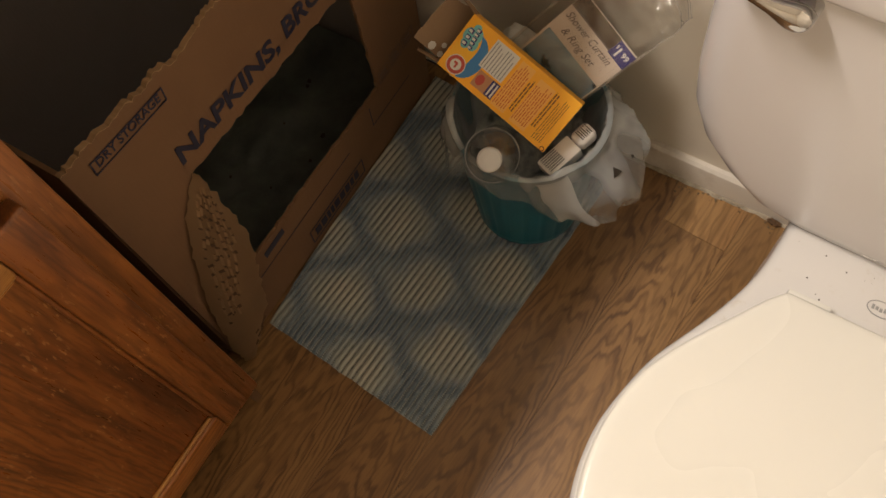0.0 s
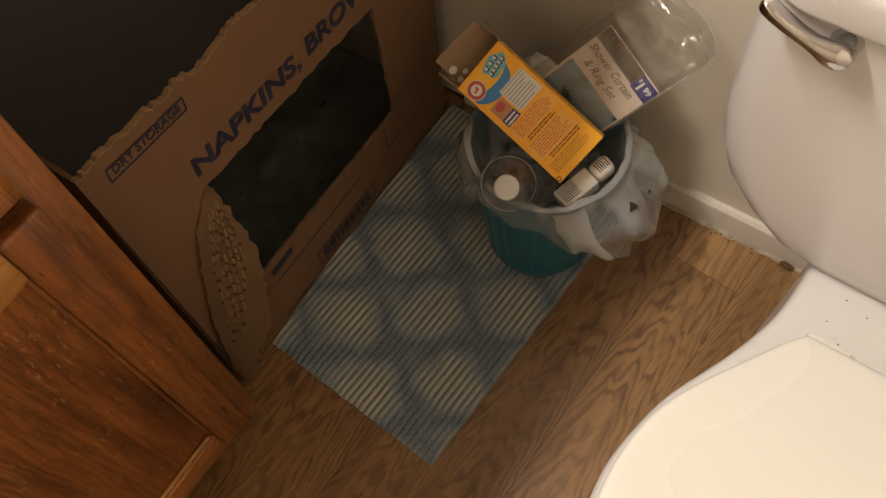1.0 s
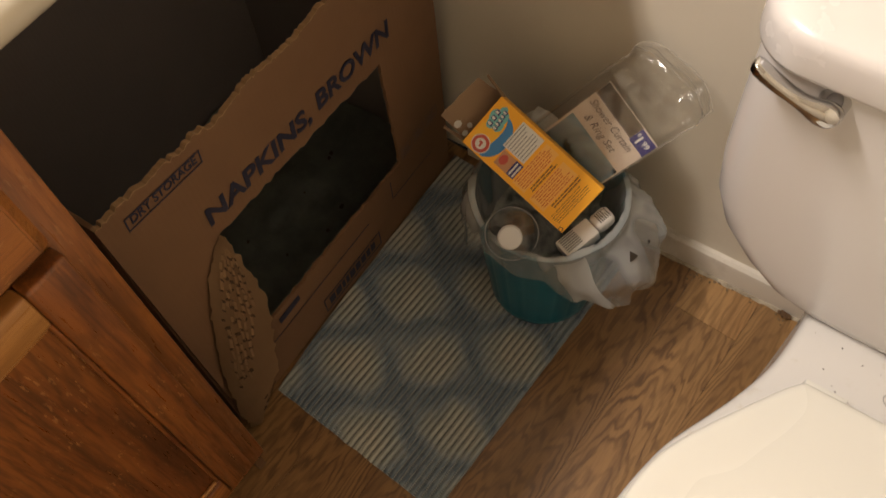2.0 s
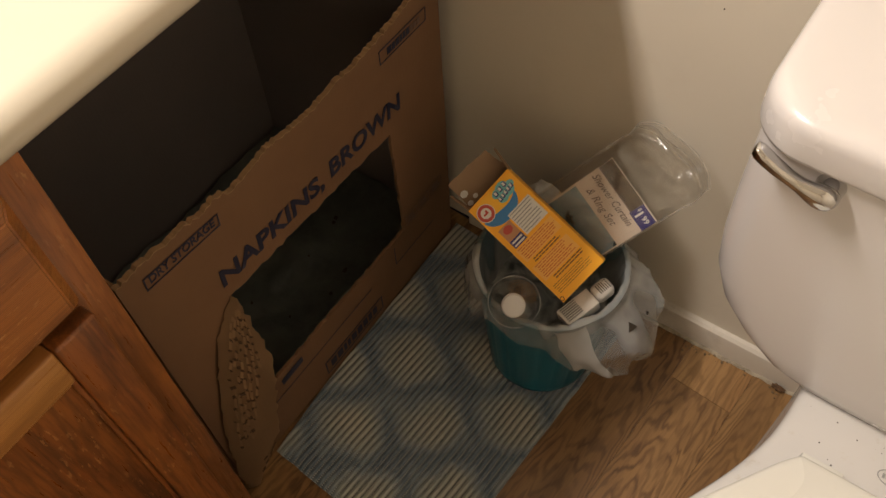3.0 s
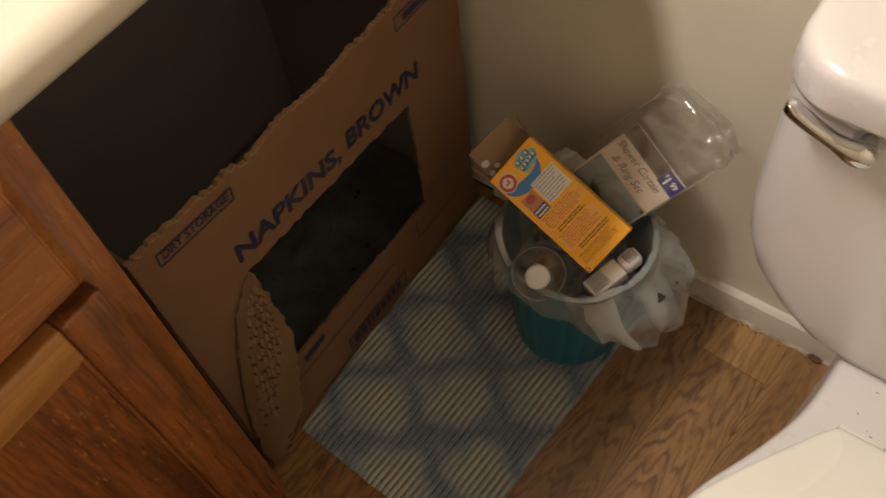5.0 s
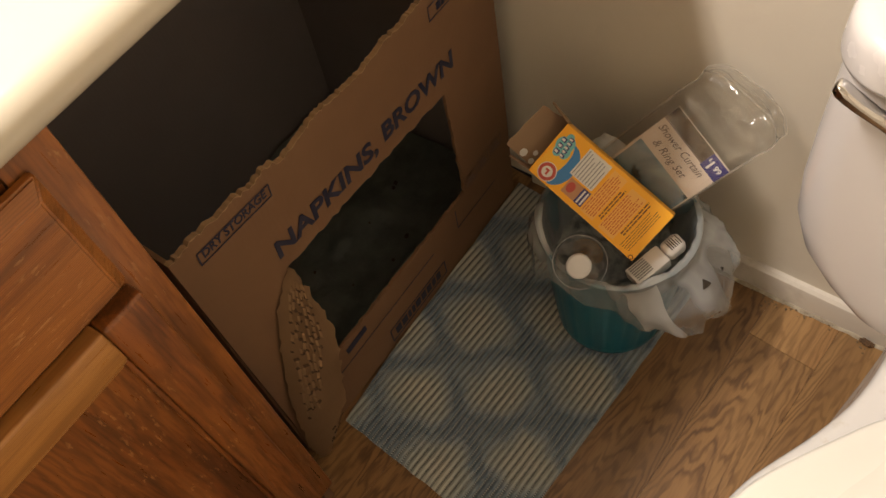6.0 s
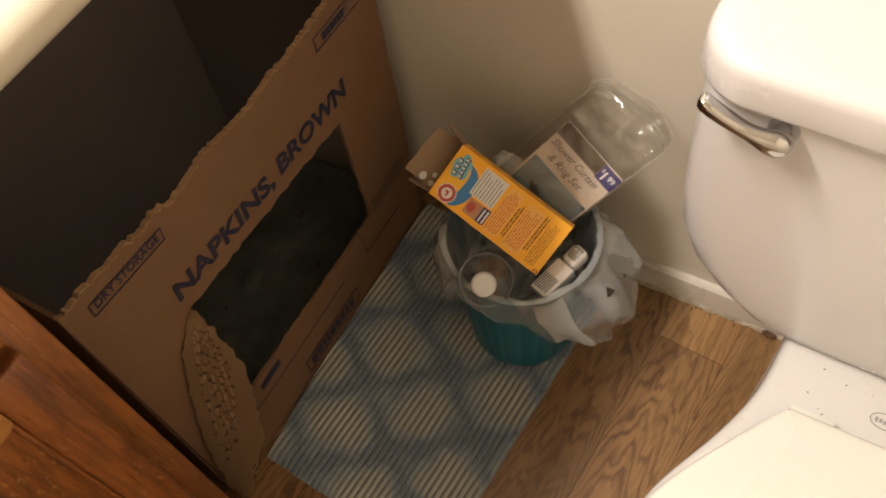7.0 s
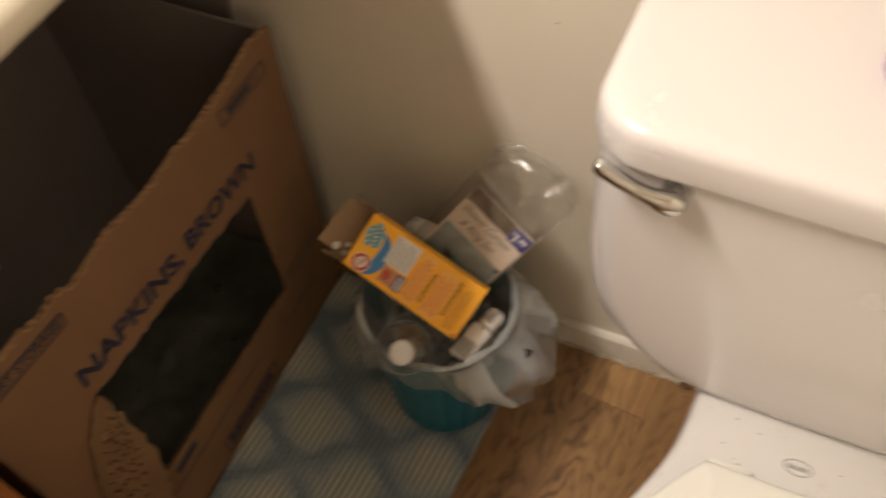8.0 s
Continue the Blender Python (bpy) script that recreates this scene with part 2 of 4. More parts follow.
def film(name, tint, clear, gloss=.12, ior=1.45, haze=None, rough=(70, .4, .0018), bands=None):
    """Thin plastic: mostly lets light through, with a sheen that grows towards grazing angles."""
    m = bpy.data.materials.new(name)
    m.use_nodes = True
    t = m.node_tree
    t.nodes.clear()
    out = t.nodes.new("ShaderNodeOutputMaterial")
    tr = t.nodes.new("ShaderNodeBsdfTransparent")
    tr.inputs[0].default_value = (*tint, 1)
    gl = t.nodes.new("ShaderNodeBsdfGlossy")
    gl.inputs["Roughness"].default_value = gloss
    fr = t.nodes.new("ShaderNodeLayerWeight")
    fr.inputs[0].default_value = .5
    p5 = t.nodes.new("ShaderNodeMath")
    p5.operation = "POWER"
    t.links.new(fr.outputs["Facing"], p5.inputs[0])
    p5.inputs[1].default_value = 4.0
    f0 = t.nodes.new("ShaderNodeMapRange")
    f0.inputs[3].default_value, f0.inputs[4].default_value = 2 * ((ior - 1) / (ior + 1)) ** 2, .85
    t.links.new(p5.outputs[0], f0.inputs[0])
    co = t.nodes.new("ShaderNodeTexCoord")
    nz = t.nodes.new("ShaderNodeTexNoise")
    nz.inputs["Scale"].default_value, nz.inputs["Detail"].default_value = rough[0], 3
    bp = t.nodes.new("ShaderNodeBump")
    bp.inputs["Strength"].default_value, bp.inputs["Distance"].default_value = rough[1], rough[2]
    t.links.new(co.outputs["Object"], nz.inputs["Vector"])
    t.links.new(nz.outputs[0], bp.inputs["Height"])
    for s in (gl.inputs["Normal"], fr.inputs["Normal"]):
        t.links.new(bp.outputs[0], s)
    under = tr.outputs[0]
    if haze:
        df = t.nodes.new("ShaderNodeBsdfDiffuse")
        df.inputs[0].default_value = (*haze, 1)
        tl = t.nodes.new("ShaderNodeBsdfTranslucent")
        tl.inputs[0].default_value = (*haze, 1)
        a = t.nodes.new("ShaderNodeMixShader")
        a.inputs[0].default_value = .4
        t.links.new(df.outputs[0], a.inputs[1])
        t.links.new(tl.outputs[0], a.inputs[2])
        b = t.nodes.new("ShaderNodeMixShader")
        b.inputs[0].default_value = clear
        if bands:
            # film that lies double in broad upright bands
            mp = t.nodes.new("ShaderNodeMapping")
            mp.inputs["Scale"].default_value = (1, 1, .35)
            t.links.new(co.outputs["Object"], mp.inputs["Vector"])
            bn = t.nodes.new("ShaderNodeTexNoise")
            bn.inputs["Scale"].default_value, bn.inputs["Detail"].default_value = bands[0], 1.5
            t.links.new(mp.outputs[0], bn.inputs["Vector"])
            mr = t.nodes.new("ShaderNodeMapRange")
            mr.inputs[1].default_value, mr.inputs[2].default_value = .44, .56
            mr.inputs[3].default_value, mr.inputs[4].default_value = bands[1], bands[2]
            t.links.new(bn.outputs[0], mr.inputs[0])
            t.links.new(mr.outputs[0], b.inputs[0])
        t.links.new(a.outputs[0], b.inputs[1])
        t.links.new(tr.outputs[0], b.inputs[2])
        under = b.outputs[0]
    mx = t.nodes.new("ShaderNodeMixShader")
    t.links.new(f0.outputs[0], mx.inputs[0])
    t.links.new(under, mx.inputs[1])
    t.links.new(gl.outputs[0], mx.inputs[2])
    t.links.new(mx.outputs[0], out.inputs[0])
    return m


BAG = film("white_bin_bag", (.92, .95, .95), .5, .22, 1.5, (.76, .775, .76), (34, .6, .004), (15, .46, .76))
BAG_FOLD = film("doubled_bin_bag", (.92, .95, .95), .26, .24, 1.5, (.82, .82, .80), (30, .5, .004))
CLEAR = film("clear_vinyl", (.97, .97, .96), .955, .10, 1.5, (.42, .40, .36), (60, .14, .002))
PET = film("clear_bottle", (.99, .99, .99), .93, .05, 1.5, (.82, .88, .90), (40, .1, .001))
PETBAND = film("clear_bottle_shoulder", (.97, .97, .96), .94, .05, 1.5, (.86, .90, .92), (40, .1, .001))
VINYL_EDGE = film("clear_vinyl_edge", (.97, .97, .96), .86, .10, 1.5, (.86, .84, .80), (60, .1, .001))
RIM_GLINT = film("bottle_rim_highlight", (.97, .98, .98), .45, .06, 1.5, (.84, .88, .89), (40, .1, .001))
ORANGE = mat("orange_carton", (.88, .36, .015), .38)
nn = Nodes(ORANGE)
nn.colour(nn.mix(nn.ramp(nn.noise(nn.co(), 25, 5), (.4, 0.0), (.8, .5)), (.95, .45, .020), (.88, .39, .017)))
nn.bump(nn.noise(nn.co(), 60, 3), .06, .001)
WHITE = mat("white_print", (.72, .70, .66), .5)
CAPW = mat("white_cap", (.58, .57, .55), .42)
RED = mat("red_print", (.50, .075, .05), .45)
REDTEXT = mat("red_small_print", (.66, .16, .02), .45)
PALE_ORANGE = mat("pale_orange_print", (.90, .47, .10), .42)
BLUE = mat("blue_print", (.05, .22, .50), .45)
AQUA = mat("aqua_print", (.18, .50, .52), .45)
NAVY = mat("navy_print", (.035, .03, .16), .4)
YELLOW = mat("yellow_print", (.92, .49, .03), .45)
BROWNTEXT = mat("brown_small_print", (.16, .06, .015), .5)
GREYTEXT = mat("grey_small_print", (.28, .28, .27), .5)
SKINTONE = mat("tan_print", (.50, .24, .12), .5)
PINK = mat("pale_pink_card", (.68, .57, .465), .5)
PHOTO = mat("slate_photo_print", (.10, .13, .14), .35)
nn = Nodes(PHOTO)
nn.colour(nn.ramp(nn.noise(nn.co(), 20, 3, .5, .6), (.38, (.016, .03, .036)), (.42, (.16, .23, .265)), (.64, (.31, .40, .45))))
ORNAMENT = mat("damask_print", (.16, .10, .05), .4)
nn = Nodes(ORNAMENT)
nn.colour(nn.ramp(nn.noise(nn.co(), 170, 2, .5, 2.5), (.42, (.03, .018, .012)), (.5, (.20, .14, .075)), (.58, (.05, .032, .018))))
SCRIPT = mat("grey_brown_print", (.20, .15, .13), .5)
LINER = mat("dark_green_grey_liner", (.05, .055, .045), .5)
nn = Nodes(LINER)
nn.colour(nn.ramp(nn.noise(nn.co(), 16, 6, .6), (.35, (.058, .066, .056)), (.55, (.092, .102, .086)), (.75, (.13, .135, .108))))
nn.bump(nn.noise(nn.co(), 40, 5), .4, .006)
DEBRIS = mat("brown_debris", (.045, .025, .014), .9)
TISSUE = mat("tissue_paper", (.60, .60, .57), .95)
PURPLE = mat("lilac_plastic", (.42, .26, .45), .35)

RUG = mat("rug_knit", (.4, .4, .35), .92)
nn = Nodes(RUG)
c = nn.co()
wv = nn.vec("SCALE", nn.vec("SUBTRACT", nn.t.nodes.new("ShaderNodeTexNoise").outputs["Color"], (.5, .5, .5)))
tex = wv.node.inputs[0].links[0].from_node.inputs[0].links[0].from_node
nn.t.links.new(c, tex.inputs["Vector"])
tex.inputs["Scale"].default_value = 14
wv.node.inputs["Scale"].default_value = .035
p = nn.vec("ADD", c, wv)
xy = nn.sep(p)
# two families of diagonal lines, a tie-dyed lattice
det = .095 * (-.070) - .080 * .093
X, Y = nn.math("SUBTRACT", xy[0], .063), nn.math("SUBTRACT", xy[1], .097)
S = nn.math("ADD", nn.math("MULTIPLY", X, -.070 / det), nn.math("MULTIPLY", Y, -.093 / det))
T = nn.math("ADD", nn.math("MULTIPLY", X, -.080 / det), nn.math("MULTIPLY", Y, .095 / det))
CS = nn.math("ADD", nn.math("COSINE", nn.math("MULTIPLY", S, 6.2832)), 1.0)
CT = nn.math("ADD", nn.math("COSINE", nn.math("MULTIPLY", T, 6.2832)), 1.0)
g = nn.math("POWER", nn.math("MAXIMUM", nn.math("MULTIPLY", nn.math("MULTIPLY", CS, CT), .25), 0.0), .5)
g = nn.math("MULTIPLY", g, nn.ramp(nn.noise(c, 7, 2), (.35, .72), (.65, 1.1)))
g = nn.math("ADD", g, nn.math("MULTIPLY", nn.math("SUBTRACT", nn.noise(c, 20, 6), .5), 1.0))
yarn = nn.noise(nn.co((900, 160, 1)), 1.0, 2, .5)
tone = nn.ramp(g, (.06, (.082, .125, .176)), (.24, (.168, .222, .264)), (.47, (.30, .335, .325)), (.9, (.425, .42, .36)))
stitch = nn.math("SINE", nn.math("MULTIPLY", nn.sep(c)[1], 2 * math.pi / .0034))
groove = nn.math("ADD", nn.math("MULTIPLY", nn.math("COSINE", nn.math("MULTIPLY", nn.sep(c)[0], 2 * math.pi / .0096)), .5), .5)
# the shade down in the valleys between ribs is mixed into the colour
gap = nn.ramp(groove, (.08, .70), (.42, 0.0))
tone = nn.mix(gap, tone, (.035, .045, .052))
# stitches in the grooves: pale on the dyed lines, dark on the cream
dots = nn.math("MULTIPLY", nn.ramp(groove, (.06, 1.0), (.24, 0.0)), nn.ramp(stitch, (.2, 0.0), (.5, 1.0)))
tone = nn.mix(nn.math("MULTIPLY", dots, .85), tone, nn.ramp(g, (.30, (.44, .49, .51)), (.60, (.09, .09, .08))))
tone = nn.mix(nn.math("MULTIPLY", nn.ramp(yarn, (.4, 0.0), (.7, 1.0)), .25), tone, (.58, .56, .48))
nn.colour(tone)
nn.bump(yarn, .3, .001)

# ---------- the room ----------
X0, X1, Y0, H = -0.45, 1.25, -2.0, 2.40
tagged(part("wall_back", box(X0 - .1, X1 + .1, 0, .1, 0, H), WALL, smooth=0), "warm off-white painted wall behind the toilet", "wall", kind="structure")
wall_back = bpy.data.objects["wall_back"]
bm = bmesh.new()
bmesh.ops.create_icosphere(bm, subdivisions=2, radius=1)
for v in bm.verts:
    v.co = Vector((.341 + v.co.x * .0010, v.co.y * .0005, .622 + v.co.z * .0012))
part("nail_hole", bm, GRIME, wall_back, "small dark nail hole")
tagged(part("wall_mirror", box(X0 - .1, X0, Y0, 0, 0, H), WALL, smooth=0), "off-white painted wall behind the vanity", "wall", kind="structure")
tagged(part("wall_side", box(X1, X1 + .1, Y0, 0, 0, H), WALL, smooth=0), "off-white painted side wall", "wall", kind="structure")
tagged(part("wall_front", box(X0 - .1, X1 + .1, Y0 - .1, Y0, 0, H), WALL, smooth=0), "off-white painted wall opposite the toilet", "wall", kind="structure")
tagged(part("ceiling", box(X0 - .1, X1 + .1, Y0 - .1, .1, H, H + .1), CEIL, smooth=0), "plain white painted ceiling", "ceiling", kind="structure")
floor = tagged(part("floor", box(X0, X1, Y0, 0, -.05, -.006), GRIME, smooth=0), "brown oak-look laminate plank floor", "floor", kind="structure")


def baseboard(name, length):
    """A board with a rounded top, along x."""
    prof = [(0, 0), (-.012, 0), (-.012, .042), (-.0105, .049), (-.006, .0535), (0, .0550)]
    n = 40
    return loft([[(length * i / n, y, z) for y, z in prof] for i in range(n + 1)])


bb = tagged(part("baseboard", baseboard("b", 1.22), TRIM, smooth=30), "dingy cream painted baseboard along the wall", "baseboard", kind="structure")
bb.location = (0.02, 0, 0)
secs = []
for i in range(150):
    x = .05 + i * .004
    h, d = .004 + .003 * noise.noise((x * 60, 0, 0)), .005 + .004 * noise.noise((x * 45, 3, 0))
    secs.append([(x, -.011, 0), (x, -.012 - max(.002, d), 0), (x, -.012 - max(.001, d * .6), max(.002, h * .8)), (x, -.011, max(.003, h))])
CAULK = paint("old_caulk", (.42, .36, .26), (.12, .085, .05), .7, .4, (.42, .62), 60)
tagged(part("trim_caulk", loft(secs), CAULK, smooth=60), "old dirty caulk bead along the baseboard foot", "caulk", kind="structure")
RUST = paint("rusty_dirt", (.13, .07, .03), (.03, .018, .01), .85, .3, (.45, .6), 90)
bm = bmesh.new()
bmesh.ops.create_icosphere(bm, subdivisions=3, radius=1)
for v in bm.verts:
    v.co = Vector((.596 + v.co.x * .0095 * (1 + .7 * noise.noise(v.co * 2.5)), -.018 + v.co.y * .0048 * (1 + .6 * noise.noise(v.co * 3.1)), .0050 + v.co.z * .0042 * (1 + .6 * noise.noise(v.co * 2.2))))
tagged(part("dirt_clump", bm, RUST, smooth=30), "rusty brown dirt clump in the corner by the toilet", "dirt")

CRUMB = paint("gritty_dirt", (.20, .14, .08), (.07, .045, .025), .85, .2, (.4, .6), 120)
bm = bmesh.new()
rng = random.Random(14)
for i in range(40):
    x, y = rng.uniform(.40, .60), -.014 - abs(rng.gauss(0, .010))
    g = bmesh.ops.create_icosphere(bm, subdivisions=1, radius=rng.uniform(.0006, .0019))
    for v in g["verts"]:
        v.co = Vector((v.co.x * rng.uniform(.7, 1.8), v.co.y, v.co.z * .6)) + Vector((x, y, .0012))
tagged(part("floor_crumbs", bm, CRUMB, smooth=0), "crumbs and grit along the dirty baseboard", "crumbs", kind="stuff")

# ---------- vanity ----------
FX = .084        # front of the face frame
vanity = thing("vanity_cabinet", "orange-stained oak vanity cabinet under the countertop", "cabinet", (0, -.62, 0))
CY0, CY1 = -1.50, -.62


def vpart(name, bm, material, parent=None, label=""):
    bm.transform(Matrix.Translation((0, .62, 0)))
    return part(name, bm, material, parent or vanity, label, smooth=30)


vpart("side_panel", box(X0 + .004, FX - .02, CY1 - .016, CY1 - .004, 0, .866), OAK_DARK)
vpart("side_panel", box(X0 + .004, FX - .02, CY0, CY0 + .012, 0, .866), OAK_DARK)
vpart("toe_kick", box(FX - .085, FX - .073, CY0 + .013, CY1 - .017, 0, .10), OAK_DARK)
vpart("bottom_board", box(X0 + .004, FX - .021, CY0 + .013, CY1 - .017, .101, .115), OAK_DARK)
vpart("stile", box(FX - .019, FX, CY1 - .042, CY1, .086, .866, .003), OAK_V)
vpart("stile", box(FX - .019, FX, CY0, CY0 + .042, .086, .866, .003), OAK_V)
for z0, z1 in ((.086, .150), (.655, .710), (.822, .866)):
    vpart("rail", box(FX - .018, FX - .001, CY0 + .0425, CY1 - .0425, z0, z1, .002), OAK_H)


def bevelled_front(y0, y1, z0, z1, x0, x1, c):
    """A slab with a wide sloped edge."""
    a = [(x0, y0, z0), (x0, y1, z0), (x0, y1, z1), (x0, y0, z1)]
    b = [(x0 + (x1 - x0) * .45, y0, z0), (x0 + (x1 - x0) * .45, y1, z0), (x0 + (x1 - x0) * .45, y1, z1), (x0 + (x1 - x0) * .45, y0, z1)]
    d = [(x1, y0 + c, z0 + c), (x1, y1 - c, z0 + c), (x1, y1 - c, z1 - c), (x1, y0 + c, z1 - c)]
    bm = loft([a, b, d])
    bmesh.ops.bevel(bm, geom=list(bm.edges), offset=.0015, segments=2, affect="EDGES")
    return bm


for y0, y1 in ((-1.062, -.647), (-1.482, -1.072)):
    vpart("drawer_front", bevelled_front(y0, y1, .703, .832, FX + .0005, FX + .019, .010), OAK_H)
    # framed door: two stiles, two rails, a set-back panel
    door = vpart("door", box(FX + .002, FX + .010, y0 + .038, y1 - .038, .180, .660), OAK_V)
    dz0, dz1 = .140, .692
    for nm, m, b in (("door_stile", OAK_V, (y0, y0 + .040, dz0, dz1)), ("door_stile", OAK_V, (y1 - .040, y1, dz0, dz1)),
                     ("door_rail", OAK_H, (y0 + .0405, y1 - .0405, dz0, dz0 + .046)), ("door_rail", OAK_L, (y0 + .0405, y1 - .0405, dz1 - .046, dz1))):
        vpart(nm, box(FX + .0005, FX + .019, b[0], b[1], b[2], b[3], .0035, 3), m, door)
    # moulded bead round the panel
    for b in ((y0 + .0402, y0 + .0452, dz0 + .0465, dz1 - .0465), (y1 - .0452, y1 - .0402, dz0 + .0465, dz1 - .0465)):
        vpart("bead", box(FX + .0102, FX + .0155, b[0], b[1], b[2], b[3], .002, 3), OAK_V, door)
    # level beads in paler oak: the moulding's glint is put into their colour
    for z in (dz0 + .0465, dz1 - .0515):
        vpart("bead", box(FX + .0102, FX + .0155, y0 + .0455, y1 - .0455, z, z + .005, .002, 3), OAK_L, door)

# grey-brown panels added over the wall; their colour carries the knee space's shade
ALCOVE_SHADE = paint("alcove_shade", (.215, .182, .162), (.18, .152, .135), .7, .1)
tagged(part("wall_lining", box(X0 + .002, X0 + .010, CY1 + .002, -.003, 0, .868), ALCOVE_SHADE, smooth=0), "added grey-brown panel painting the shade under the counter", "panel", kind="structure")
tagged(part("wall_lining_end", box(X0 + .0105, -.09, -.010, -.002, 0, .868), ALCOVE_SHADE, smooth=0), "added grey-brown end panel painting the shade under the counter", "panel", kind="structure")

# countertop: slab with a rounded drip edge
prof = [(X0 + .002, .872), (X0 + .002, .905)]
cx, r = .106, .0175
for k in range(13):
    a = math.pi / 2 - math.pi * k / 12
    prof.append((cx + r * math.cos(a) * 1.0, .8875 + r * math.sin(a)))
prof += [(.080, .869), (.078, .872)]
top = tagged(part("countertop", loft([[(x, y, z) for x, z in prof] for y in (-1.515, -1.0, -.5, -.003)]), COUNTER, smooth=40),
             "cream cultured-marble vanity countertop with a rounded edge", "countertop")

# ---------- cardboard carton under the counter ----------
PITH = mat("dark_flute_gap", (.10, .055, .025), .9)
carton = thing("cardboard_box", "brown corrugated napkin carton with torn top and cut window", "box", (0, -.32, 0))


def cpart(name, bm, material, parent=None, label="", smooth=30):
    bm.transform(Matrix.Translation((0, .32, 0)))
    return part(name, bm, material, parent or carton, label, smooth)


BY0, BY1, BD = -.593, -.040, -.40
torn = [(-.593, .556), (-.556, .558), (-.531, .553), (-.505, .553), (-.474, .545), (-.456, .551), (-.43, .537), (-.40, .543), (-.375, .549),
        (-.345, .544), (-.30, .539), (-.258, .544), (-.216, .543), (-.182, .546), (-.13, .553), (-.09, .563), (-.05, .556)]
outline = [(BY0 + .004, .003), (BY1, .0)] + [(BY1 - .003, .28)] + list(reversed(ragged(torn, .0036, .0024, 3, False)))
window = ragged([(-.484, .394), (-.172, .377), (-.168, .292), (-.165, .147), (-.385, .149), (-.505, .150)], .009, .003, 8)
front = cpart("front_panel", sheet(outline, window, -.005, lambda u, v, d: (d, u, v)), CARD, label="front panel printed in dark blue, ragged cut window", smooth=0)
cpart("side_panel", box(BD, -.006, BY1 - .005, BY1, .002, .54), CARD_IN)
cpart("side_panel", box(BD, -.006, BY0, BY0 + .005, .002, .556), CARD)
cpart("back_panel", box(BD - .005, BD - .0002, BY0, BY1, .002, .545), CARD_IN)
cpart("bottom_panel", box(BD + .001, -.006, BY0 + .006, BY1 - .006, .001, .006), CARD_IN)

# torn flap peeled outwards beside the window
left = [(.001, -.485, .398), (.004, -.524, .356), (.005, -.553, .280), (.006, -.580, .160), (.010, -.594, .055), (.016, -.592, .010)]
right = [(.004, -.482, .392), (.018, -.480, .310), (.030, -.485, .242), (.030, -.502, .170), (.030, -.520, .095), (.026, -.572, .030)]
secs = []
rng = random.Random(11)
N = 36
for i in range(N + 1):
    f = i / N * (len(left) - 1)
    k = min(int(f), len(left) - 2)
    t = f - k
    l = Vector(left[k]).lerp(Vector(left[k + 1]), t)
    rr = Vector(right[k]).lerp(Vector(right[k + 1]), t)
    l += Vector((0, rng.uniform(-.0035, .002), rng.uniform(-.003, .003))) if i else Vector()
    rr += Vector((0, rng.uniform(-.003, .003), rng.uniform(-.003, .003)))
    row = []
    for j in range(13):
        s = j / 12
        pnt = l.lerp(rr, s)
        pnt.x += .006 * math.sin(math.pi * s) + .0015 * noise.noise(pnt * 60)
        row.append(tuple(pnt))
    secs.append(row)
bm = loft(secs, (False, False), False)
bmesh.ops.solidify(bm, geom=list(bm.faces), thickness=.003)
flap = cpart("torn_flap", bm, TORN, label="peeled flap showing bare corrugation", smooth=40)
# bare flutes on the peeled patch: broken rows of short ribs
def on_flap(f, s, lift=0.0):
    k = min(int(f), 4)
    a = Vector(left[k]).lerp(Vector(left[k + 1]), f - k)
    b = Vector(right[k]).lerp(Vector(right[k + 1]), f - k)
    p = a.lerp(b, s)
    p.x += .006 * math.sin(math.pi * s) + lift
    return p


for col in range(6):
    s0 = .15 + col * .10
    f = .25 + .25 * noise.noise((col * .9, 0, 0))
    stop = 3.2 - 2.4 * max(0, (s0 - .35) / .5) + .25 * noise.noise((col * 1.3, 4, 0))
    if f < .2 + s0 * .2:
        f = .2 + s0 * .2
    while f < stop:
        df = rng.uniform(.15, .27)
        if rng.random() < .85:
            w = rng.uniform(.03, .06)
            j = rng.uniform(-.03, .03)
            s1, s0 = s0, s0 + j
            a, b = on_flap(f, s0, .0012), on_flap(f + df * .72, s0 + rng.uniform(-.02, .02), .0012)
            a2, b2 = on_flap(f, s0 + w, .0012), on_flap(f + df * .72, s0 + w, .0012)
            s0 = s1
            o = Vector((.0026, 0, 0))
            cpart("flute", loft([[a, a2, (a + a2) / 2 + o], [b, b2, (b + b2) / 2 + o]]), TORN, flap)
        if rng.random() < .10:
            f += df
            continue
        j, hw = rng.uniform(-.03, .03), rng.uniform(.03, .085)
        a, a2 = on_flap(f + df * .75, s0 + j, .0012), on_flap(f + df * .75 + rng.uniform(-.04, .04), s0 + j + hw, .0012)
        d = Vector((0, 0, -rng.uniform(.004, .0085)))
        cpart("flute_gap", loft([[a, a + d, a + d + Vector((.0008, 0, 0)), a + Vector((.0008, 0, 0))], [a2, a2 + d, a2 + d + Vector((.0008, 0, 0)), a2 + Vector((.0008, 0, 0))]]), PITH, flap)
        f += df
for i in range(9):
    f, s0 = 4.1 + rng.random() * .55, rng.uniform(.35, .9)
    a, a2 = on_flap(f, s0, .0015), on_flap(f + rng.uniform(-.05, .05), s0 + .1, .0015)
    d = Vector((.0008, 0, -.003))
    cpart("flute_gap", loft([[a, a + Vector((0, 0, -.003)), a + d], [a2, a2 + Vector((0, 0, -.003)), a2 + d]]), PITH, flap)

